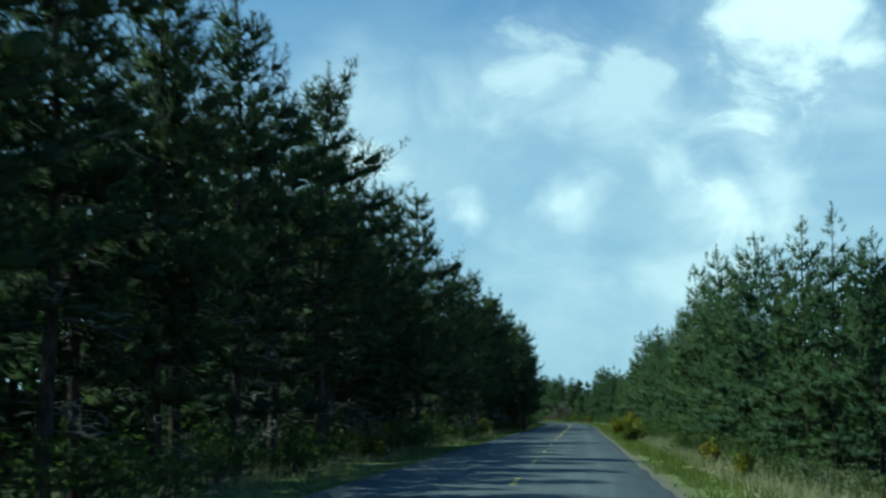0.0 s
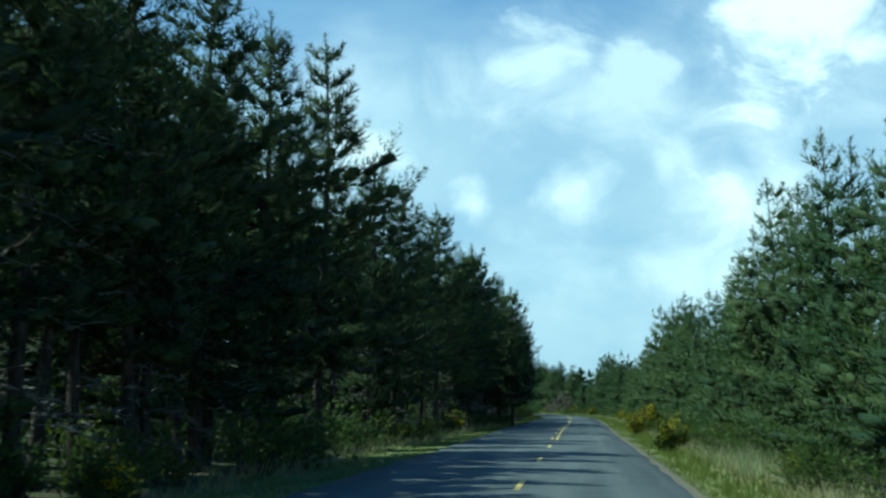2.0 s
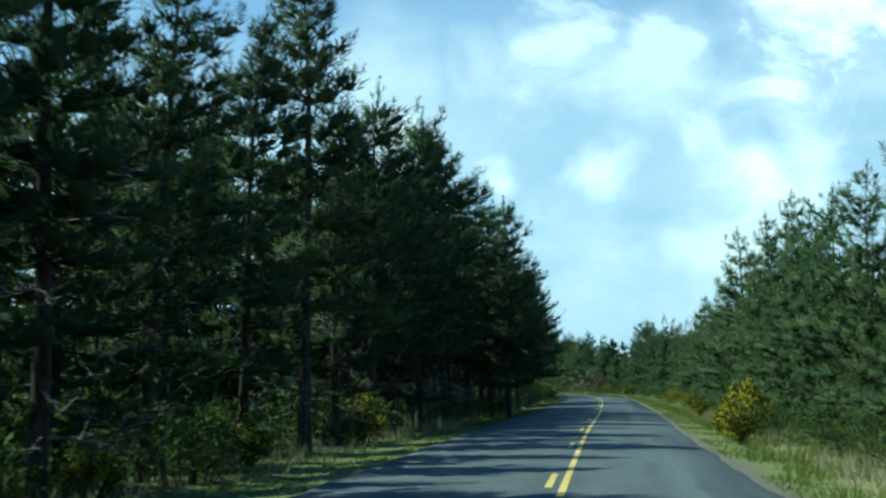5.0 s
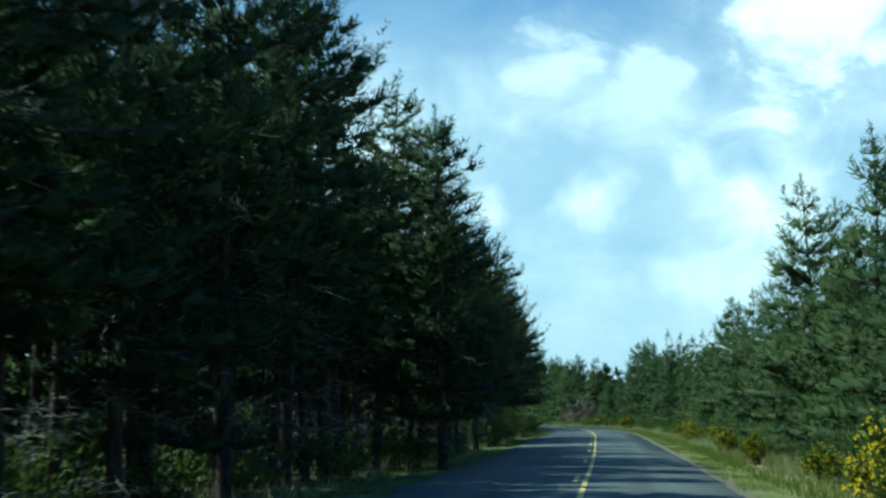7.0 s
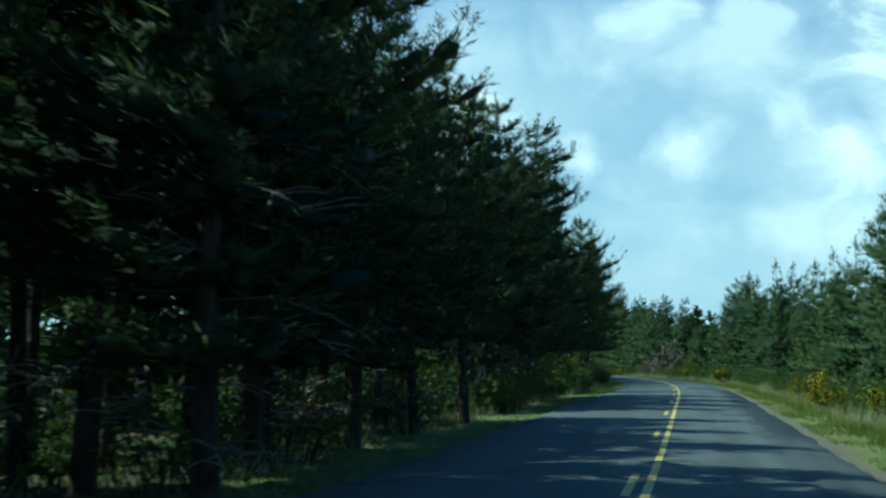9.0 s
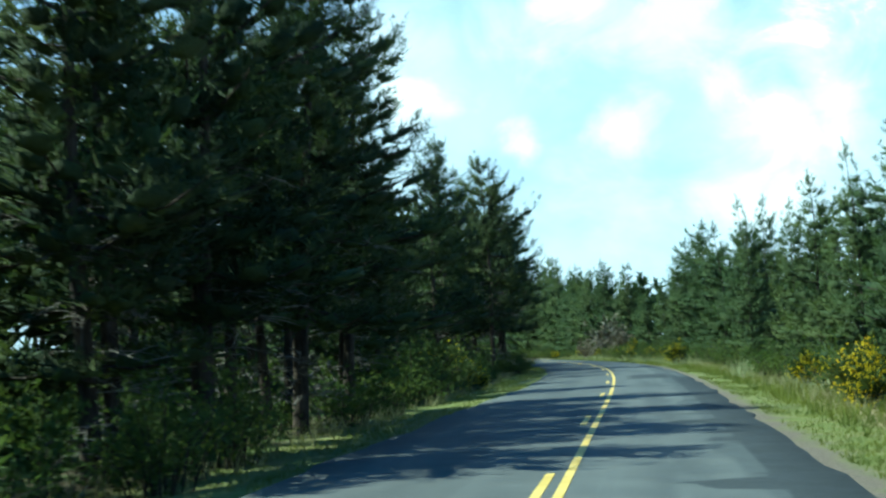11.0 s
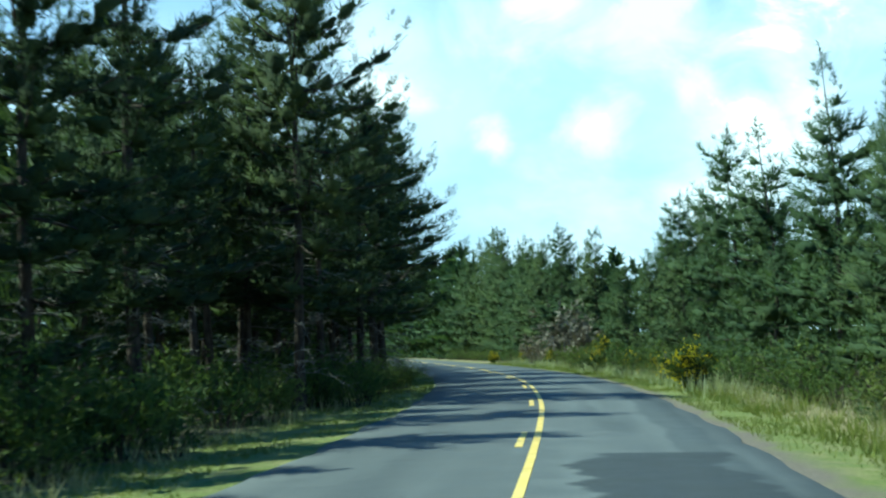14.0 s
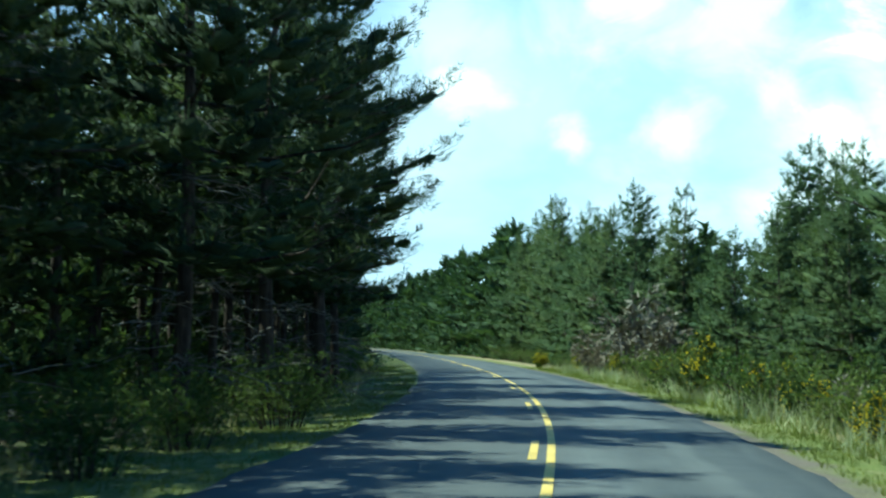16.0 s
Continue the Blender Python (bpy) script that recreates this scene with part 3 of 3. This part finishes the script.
def stand(name, kind, spots, label):
    """The uncountable depth of a stand, joined into one object."""
    verts, faces, slots, n = [], [], [], 0
    for off, y, h in spots:
        p = SHAPES[kind][rnd.randrange(len(SHAPES[kind]))]
        m = np.array(pine_pose(p["h"], off, y, h, 1.0, None))
        wv, wf = p["wood"]
        wv = np.array([tuple(v) for v in wv])
        for v, f, k in ((wv, [tuple(q) for q in wf], 0), (*p["crown"][:2], 1)):
            verts += (v @ m[:3, :3].T + m[:3, 3]).tolist()
            faces += [[i + n for i in q] for q in (f.tolist() if k else f)]
            slots += [k] * len(f)
            n += len(v)
    me = bpy.data.meshes.new(name)
    me.from_pydata(verts, [], faces)
    me.materials.append(BARK)
    me.materials.append(SHAPES[kind][0]["mat"])
    me.polygons.foreach_set("material_index", slots)
    me.update()
    return tagged(new(name, me), label, "forest", kind="stuff")


# the road-side row of the shaded stand: x, y, height
LEFT = [(-9.3, 10, 12), (-9.0, 17, 12.5), (-9.0, 23, 12.8), (-8.8, 29, 13.2), (-8.4, 35, 13.4), (-8.5, 40, 12.4), (-7.9, 44, 13.6), (-8.4, 49, 12), (-8.3, 54, 12.2), (-8.4, 59.3, 12.5), (-7.9, 65, 12.8), (-7.3, 70.4, 13.8),
        (-7.8, 76, 10.4), (-7.2, 81.3, 11.3), (-7.0, 86.6, 11.6), (-7.2, 92, 10), (-6.8, 97, 10), (-6.3, 101.6, 12.8), (-6.4, 105.5, 10), (-6.0, 109.1, 11.3), (-6.1, 115, 10.8), (-5.9, 120, 12.6), (-5.9, 126, 13.2), (-6.0, 131, 14.2),
        (-3.2, 135.4, 11.1), (-5.5, 137.5, 12.6), (-4.6, 141, 11.4), (-4.5, 147, 10.9), (-4.4, 152.5, 10.7), (-4.0, 158, 10.6), (-5.4, 167.5, 11.4), (-4.9, 172, 12.0), (-4.7, 178, 12.4), (-5.0, 185, 12.0), (-7.0, 194.5, 12.6), (-8.5, 199.5, 9.5), (-7.6, 203.8, 9.6),
        (-7.4, 208, 9.0), (-6.4, 212.6, 11.4), (-6.5, 218.2, 13.2), (-7.4, 222, 10.4), (-5.0, 227.4, 13.3), (-7.0, 229.4, 12.0), (-5.6, 233.3, 10.4)]
OVERHANG = [(-5.5, 239.6, 11.7), (-6.1, 246.4, 12.3), (-7.0, 254.5, 12.4), (-8.4, 262, 11.8), (-11.4, 271, 11.2), (-14.0, 280, 11.0)]


# stretches where the row stands open and the sun reaches the left lane
CLEARINGS = ((72, 80), (158, 167), (186, 193), (196, 226))


def hedge(kind, row, near, away):
    """A row of pines, with lower ones filling its wide gaps."""
    for (x, y, h), (x1, y1, h1) in zip(row, row[1:] + [(0, 0, 0)]):
        set_pine("limbed" if kind == "tall" and 224 < y < 230 else kind, 0, y, h, 0.9 if 224 < y < 230 else 0.95 if 210 < y < 224 else 1.12 if y > 232 else 1.18 if kind == "tall" and 160 < y < 232 else 1.0, world_x=x)
        if y1 - y > near and not any(a < (y + y1) / 2 < b for a, b in CLEARINGS):
            set_pine(kind, 0, (y + y1) / 2, min(h, h1) - rnd.uniform(0.8, 2.0), 1.0, world_x=(x + x1) / 2 + away)


hedge("tall", LEFT, 4.9, -0.7)
hedge("limbed", OVERHANG, 99, 0)
for o, y0, y1 in ((-7.4, 112, 158), (-8.9, 116, 158), (-7.4, 168, 187), (-8.2, 50, 68), (-9.2, 226, 239), (-8.2, 249, 278)):
    y = y0
    while y < y1:
        set_pine("slender", o + rnd.uniform(-0.5, 0.5), y, rnd.uniform(8.6, 10.2))
        y += rnd.uniform(2.0, 3.4)
for k in range(14):
    set_pine("back", -9.8 + rnd.uniform(-0.5, 0.5), 236 + 4.2 * k, rnd.uniform(10.6, 12.0), 1.1)
y = 286.0
while y < 340:
    set_pine("back", -8.6 - rnd.uniform(-0.3, 1.0), y, rnd.uniform(11.2, 13.4))
    y += rnd.uniform(4.5, 6.5)
y = 4.0
while y < 300:
    set_pine("back", (-11.6 if y < 230 else -13.0) + rnd.uniform(-1.1, 1.1), y, rnd.uniform(10.0, 12.2))
    y += 6.4 * rnd.uniform(0.75, 1.25)
spots = []
for o, step, last in ((-15.0, 6.2, 400), (-20.0, 7.6, 340), (-27.0, 7.0, 330), (-12.5, 6.2, 420), (-8.8, 5.8, 540)):
    y = -60.0 if o < -14 else 300.0 if o < -10 else 342.0
    while y < last:
        spots.append((o + rnd.uniform(-1.4, 1.4), y, rnd.uniform(9.6, 11.8) if y < 300 else rnd.uniform(11.4, 13.6)))
        y += step * rnd.uniform(0.7, 1.3)
spots += [(-9.0 + rnd.uniform(-0.8, 0.8), -60 + 4.6 * k, rnd.uniform(10, 12)) for k in range(14)]
stand("shaded_pine_stand", "far_dark", spots, "dim depth of a dense dark pine stand")

# the sunlit side: x, y, height
RIGHT = [(9.2, 23, 7), (9.0, 28, 6.8), (9.1, 33, 5.8), (8.8, 37.5, 6.8), (8.6, 42, 8.2), (8.6, 47, 8.5), (8.6, 52, 8.2), (8.5, 56.5, 9.3), (8.5, 61, 8.9), (8.5, 65.5, 9.3), (8.7, 70, 10.4), (8.6, 75, 9.6), (8.6, 80, 10.6), (8.4, 84, 9.2), (8.3, 88, 8.6), (8.3, 91, 7.2),
         (8.5, 96.5, 7.6), (8.6, 102, 8.2), (8.7, 107.5, 8), (8.8, 113, 8.2), (9.0, 118.5, 8.4), (9.2, 124, 8.6), (9.7, 128.7, 10.3), (9.3, 134, 9.9), (9.6, 140, 8.8), (9.6, 146, 10.6), (9.6, 151.5, 8.2), (9.7, 158, 7.9), (9.8, 164.5, 8.1),
         (9.8, 171, 8), (10.1, 176.8, 8.8), (10.0, 184.5, 7.6), (10.0, 192, 7.7), (9.9, 200, 7.7), (10.0, 208, 7.6), (9.0, 217, 7.6), (10.6, 223.8, 9.4), (10.3, 232, 10.2), (9.4, 239.6, 9.4), (8.9, 246.5, 10.2)]
hedge("mid", RIGHT, 5.3, 0.6)
for x, y, h in [(9.6, 284.6, 11.7), (10.6, 288.5, 12.3), (11.4, 286, 11.8), (8.3, 282, 9.7), (11.4, 279.5, 11.0), (12.4, 273, 10.2), (13.2, 267, 9.6), (3.5, 287.5, 9.9), (2.9, 290.5, 9.4), (1.0, 291.8, 10.6)]:
    set_pine("mid", 0, y, h, 1.0, world_x=x)
y = 252.0
while y < 345:
    if not 277 < y < 290:
        set_pine("mid", 9.0 + rnd.uniform(-0.6, 0.6), y, rnd.uniform(5.7, 6.6) if y < 288 else rnd.uniform(9.2, 10.4) if y < 305 else rnd.uniform(10.0, 11.2) if y < 316 else rnd.uniform(12.0, 13.6))
    y += rnd.uniform(3.0, 4.2)
y = 18.0
while y < 300:
    set_pine("deep", 12.6 + rnd.uniform(-1.0, 1.0), y, rnd.uniform(6.8, 8.4) if y < 235 else rnd.uniform(6.0, 7.2))
    y += 7.4 * rnd.uniform(0.75, 1.25)
spots = []
for o, step in ((16.2, 6.4), (22, 10.0), (12.8, 5.6), (9.2, 5.2)):
    y = -60.0 if o > 13 else 300.0 if o > 10 else 346.0
    while y < (660 if o < 10 else 460 if o < 13 else 360):
        spots.append((o + rnd.uniform(-1.4, 1.4), y, rnd.uniform(6.4, 8.0) if y < 235 else rnd.uniform(6.0, 7.4) if y < 306 else rnd.uniform(12.0, 14.4) if o < 10 else rnd.uniform(8.6, 10.2)))
        y += step * rnd.uniform(0.7, 1.3)
spots += [(9.4 + rnd.uniform(-0.8, 0.8), -60 + 4.6 * k, rnd.uniform(7, 8.5)) for k in range(17)]
stand("sunlit_pine_stand", "far_light", spots, "dense depth of a green pine stand")


def shrub(seed, h, r, leaves, mat, leaf=0.14, upright=0.5, flowers=0, twiggy=None):
    """Meshes of a shrub: thin stems, leaf blades, and blossom where it flowers."""
    rng = np.random.default_rng(seed)
    stems, roots, axes, blooms = [], [], [], []
    n = 22
    tips = []
    turn = rng.random() * 6.283
    lobes = [(math.cos(turn + 2.4 * i) * r * 0.75 * (i > 0) * rng.uniform(0.6, 1.3), math.sin(turn + 2.4 * i) * r * 0.75 * (i > 0) * rng.uniform(0.6, 1.3), h * (1.0 if i == 0 else rng.uniform(0.45, 0.9))) for i in range(4)]
    for _ in range(n):
        a, q = rng.random() * 6.283, math.sqrt(rng.random())
        cx, cy, ch = lobes[int(rng.integers(len(lobes)))]
        d = Vector((cx + math.cos(a) * q * r * 0.42, cy + math.sin(a) * q * r * 0.42, 0))
        top = d * 1.15 + Vector((0, 0, ch * (1 - 0.35 * q * q) * rng.uniform(0.55, 1.15)))
        mid = d * 0.55 + Vector((0, 0, top.z * 0.55))
        stems.append(tube([d * 0.35 - Vector((0, 0, 0.1)), mid, top], [0.02, 0.012, 0.003], 3))
        tips.append((d * 0.35, mid, top))
    for _ in range(leaves):
        pick = int(rng.integers(n))
        a, m, b = tips[pick]
        q = rng.uniform(0.2, 1.0) ** 0.7
        p = a.lerp(m, q * 2) if q < 0.5 else m.lerp(b, q * 2 - 1)
        p = p + Vector(rng.normal(size=3)) * (0.13 * r)
        p.z = max(p.z, 0.03)
        out = Vector((p.x, p.y, 0)) * (0.6 / max(r, 0.1))
        roots.append(tuple(p))
        axes.append(tuple((out + Vector((0, 0, upright)) + Vector(rng.normal(size=3)) * 0.3).normalized()))
        if flowers and pick < n * flowers and q > 0.45:
            blooms += [tuple(p + Vector(rng.normal(size=3)) * 0.10) for _ in range(3)]
    sv, sf = join(stems)
    v, f = blades(roots, axes, 4, leaf, leaf * 0.17, 0.8, rng)
    out = {"woody_base": mesh_from("woody_base", sv, sf, twiggy or BARK), "foliage": fast_mesh("foliage", v, f, mat)}
    if blooms:
        bv, bf = blades(blooms, [(0, 0, 1)] * len(blooms), 6, 0.052, 0.020, 1.6, rng)
        out["blossom"] = fast_mesh("blossom", bv, bf, FLOWER)
    return out


BROOMS = [shrub(101 + i, 1.6, 0.68, 480, BROOM, 0.20, 0.9, (0.7, 0.45, 0.32)[i % 3]) for i in range(4)]
BUSHES = [shrub(121 + i, 1.5, 1.1, 260, SHRUB, 0.135, 0.35) for i in range(4)]
THICKETS = [shrub(161 + i, 2.0, 1.3, 900, SHRUB, 0.10, 0.45) for i in range(3)]
BRUSH = [shrub(141 + i, 2.0, 0.8, 200, TWIG, 0.20, 0.2, 0, DEAD) for i in range(2)]


def set_shrub(kind, x, y, h):
    protos, h0, name, label, group = {
        "broom": (BROOMS, 1.6, "broom_shrub", "green broom shrub with bright yellow flowers on the grass verge", "flowering shrubs on the verge"),
        "bush": (BUSHES, 1.5, "bush", "dense dark green undergrowth bush under the pines", "bushes under the pines"),
        "thicket": (THICKETS, 2.0, "bush", "large leafy green bush beside the asphalt under the pines", "bushes under the pines"),
        "brush": (BRUSH, 2.0, "dead_bush", "pale dry leafless bush at the forest edge", "dry bushes"),
    }[kind]
    s = h / h0
    w = s * rnd.uniform(0.9, 1.25)
    off = (x - road_x(y)) / math.hypot(1, road_slope(y))
    m = pose(x, y, ground_z(off, y) - 0.02, 0, 0, rnd.uniform(0, 360)) @ Matrix.Diagonal((w, w, s, 1))
    return plant(name, protos[rnd.randrange(len(protos))], m, label, "shrub", group, {"blossom": "bright yellow blossom"} if kind == "broom" else {})


def undergrowth(name, spots, label):
    """The bushes deep in the stand, past counting, joined into one object."""
    verts, faces, n = [], [], 0
    for off, y, h in spots:
        me = BUSHES[rnd.randrange(len(BUSHES))]["foliage"]
        v = np.empty(len(me.vertices) * 3)
        me.vertices.foreach_get("co", v)
        v = v.reshape(-1, 3)
        x, yy = beside(off, y)
        s = h / 1.5
        m = np.array(pose(x, yy, ground_z(off, y) - 0.02, 0, 0, rnd.uniform(0, 360)) @ Matrix.Diagonal((s, s, s, 1)))
        verts.append(v @ m[:3, :3].T + m[:3, 3])
        faces.append(np.arange(len(v)).reshape(-1, 3) + n)
        n += len(v)
    return tagged(new(name, fast_mesh(name, np.vstack(verts), np.vstack(faces), SHRUB)), label, "undergrowth", kind="stuff")


for x, y, h in [(4.7, 34, 0.8), (5.0, 44, 0.8), (5.4, 58, 0.8), (4.3, 77.5, 1.0), (4.8, 80.5, 1.2), (5.1, 83.5, 1.3), (5.2, 86, 1.1), (4.9, 106, 1.2), (5.1, 111, 1.3), (5.4, 115, 1.0), (6.8, 118, 0.9), (6.6, 120.5, 1.9), (6.9, 123.5, 1.1), (6.6, 128, 1.0), (6.6, 140, 1.1),
                (7.0, 152, 1.0), (7.7, 162, 1.2), (7.9, 165, 1.3), (7.4, 172, 1.0), (7.6, 178, 1.3), (7.9, 180.5, 1.5), (7.9, 189.4, 1.15), (8.4, 187.6, 1.2), (5.9, 232, 1.5), (5.6, 240.5, 0.9), (5.3, 246.6, 1.1), (4.7, 250.8, 1.2), (3.7, 257, 1.9), (3.8, 268, 1.7), (6.4, 263, 1.3), (2.6, 272, 1.2), (0.4, 280, 1.2), (-1.6, 290, 1.3), (-5.0, 301, 1.2),
                (-6.0, 108, 1.5), (-6.4, 96, 1.0), (-6.6, 88, 0.9), (-4.4, 201.2, 2.3), (-3.7, 204, 1.3), (-6.5, 48, 0.9)]:
    set_shrub("broom", x, y, h)
for x, y, h in [(-4.4, 191.5, 1.9), (-4.7, 193.8, 2.3), (-5.2, 198.6, 2.5), (-5.6, 202, 2.3), (-5.4, 210, 2.1), (-5.3, 212.5, 2.0), (-4.8, 196.5, 2.5), (-5.0, 200.5, 1.9), (-5.6, 204, 1.8), (-5.0, 215, 1.6), (-4.8, 222, 1.7), (-4.3, 241.5, 1.4), (-3.7, 228.5, 1.4), (-4.2, 233, 1.7), (-4.5, 237, 1.5), (-5.2, 230.5, 2.0), (-5.4, 245, 1.5), (-7.6, 250, 1.4), (-9.4, 262, 1.6), (-3.8, 166, 1.9), (-4.0, 170, 2.0), (-4.6, 143, 1.5)]:
    set_shrub("thicket", x, y, h)
y = 16.0
while y < 340:
    x, yy = beside((-6.9 if y < 232 else -7.8) + rnd.uniform(-1.2, 0.6), y)
    set_shrub("bush", x, yy, rnd.uniform(0.7, 1.9))
    if rnd.random() < 0.6:
        x, yy = beside(6.3 + rnd.uniform(-0.5, 0.7), y)
        set_shrub("bush", x, yy, rnd.uniform(0.6, 1.5))
    if y > 60 and rnd.random() < 0.7:
        x, yy = beside(7.3 + rnd.uniform(-0.5, 0.5), y + 1.0)
        set_shrub("bush", x, yy, rnd.uniform(0.9, 2.1))
    y += rnd.uniform(1.9, 3.6)
for o, y, h in ((5.6, 236, 1.1), (5.9, 238.4, 1.5), (5.7, 243, 1.2), (5.2, 248.5, 1.5), (5.5, 253.5, 1.8), (5.3, 260, 1.6), (5.6, 264, 1.9)):
    x, yy = beside(o, y)
    set_shrub("bush", x, yy, h)
deep = []
y = 30.0
while y < 290:
    deep.append(((-8.4 if y < 232 else -9.6) + rnd.uniform(-0.9, 0.9), y, rnd.uniform(1.4, 2.4)))
    if y > 135 and rnd.random() < 0.55:
        x, yy = beside(-6.1 + rnd.uniform(-0.4, 0.4), y + 1.2)
        set_shrub("bush", x, yy, rnd.uniform(0.6, 1.5))
    y += rnd.uniform(2.6, 4.4)
deep += [(-7.4 - rnd.uniform(0, 2.6), 288 + 5 * k, rnd.uniform(1.6, 2.6)) for k in range(22)]
undergrowth("undergrowth", deep, "dim green undergrowth deep under the pines")
for x, y, h in [(1.4, 284.5, 4.6), (2.6, 283, 3.6), (0.6, 287, 3.4), (-5.6, 148, 1.5), (5.9, 246, 1.2), (3.6, 268, 1.4), (-0.9, 283, 2.3)]:
    set_shrub("brush", x, y, h)
stick_v, stick_f = tube([Vector((0, 0, -0.1)), Vector((0.06, 0.02, 0.7)), Vector((0.2, 0.05, 1.45))], [0.07, 0.06, 0.035], 6)
stick = new("dead_stump", mesh_from("dead_stump", stick_v, stick_f, STRAW, True))
stick.location = (-5.5, 150.9, ground_z(-6.8, 150.9))
tagged(stick, "thin pale leaning dead stump beside the road", "stump")


# ---- grass ----
def grass(name, spans, density, length, width, mat, label, seed):
    """Blades strewn over strips beside the road: strips are (off0, off1, y0, y1, weight)."""
    rng = np.random.default_rng(seed)
    roots = []
    for o0, o1, y0, y1, wgt in spans:
        k = int(abs(o1 - o0) * (y1 - y0) * density * wgt)
        for _ in range(k):
            o, yv = rng.uniform(o0, o1), rng.uniform(y0, y1)
            if noise.noise(Vector((o * 0.7, yv * 0.35, seed))) + 0.35 < rng.random() * 0.6:
                continue
            x, yy = beside(o, yv)
            roots.append((x, yy, ground_z(o, yv) - 0.01))
    v, f = blades(roots, [(0, 0, 1)] * len(roots), 3, length, width, 0.55, rng)
    return tagged(new(name, fast_mesh(name, v, f, mat)), label, "grass", kind="stuff")


grass("grass", [(3.35, 4.9, 4, 140, 1.3), (3.45, 5.6, 140, 300, 1.5), (-6.6, -3.75, 4, 190, 0.9), (-6.6, -3.35, 190, 300, 1.1)], 66, 0.08, 0.006, GRASS, "short green grass along the road edges", 7)
grass("long_grass", [(3.7, 5.3, 6, 100, 0.7), (4.3, 6.9, 100, 240, 1.0), (4.2, 6.2, 240, 300, 0.8)], 34, 0.26, 0.010, GRASS, "long green grass on the verge below the bushes", 10)
grass("dry_grass", [(4.8, 6.8, 6, 100, 1.5), (4.9, 6.9, 100, 225, 0.7), (4.7, 6.5, 225, 300, 0.4), (-7.6, -5.2, 10, 280, 0.5)], 17, 0.42, 0.010, STRAW, "tall pale dry grass on the verge", 8)
grass("tall_grass", [(5.0, 6.2, 201, 210, 1.3), (5.5, 6.4, 186, 194, 0.5), (5.1, 6.4, 155, 163, 0.6), (4.3, 6.0, 226, 252, 0.45), (4.3, 5.4, 252, 290, 0.4), (4.8, 6.4, 58, 72, 0.5), (-6.8, -5.6, 140, 156, 0.4)], 32, 0.62, 0.012, PALE, "tall pale green grass tufts at the forest edge", 9)
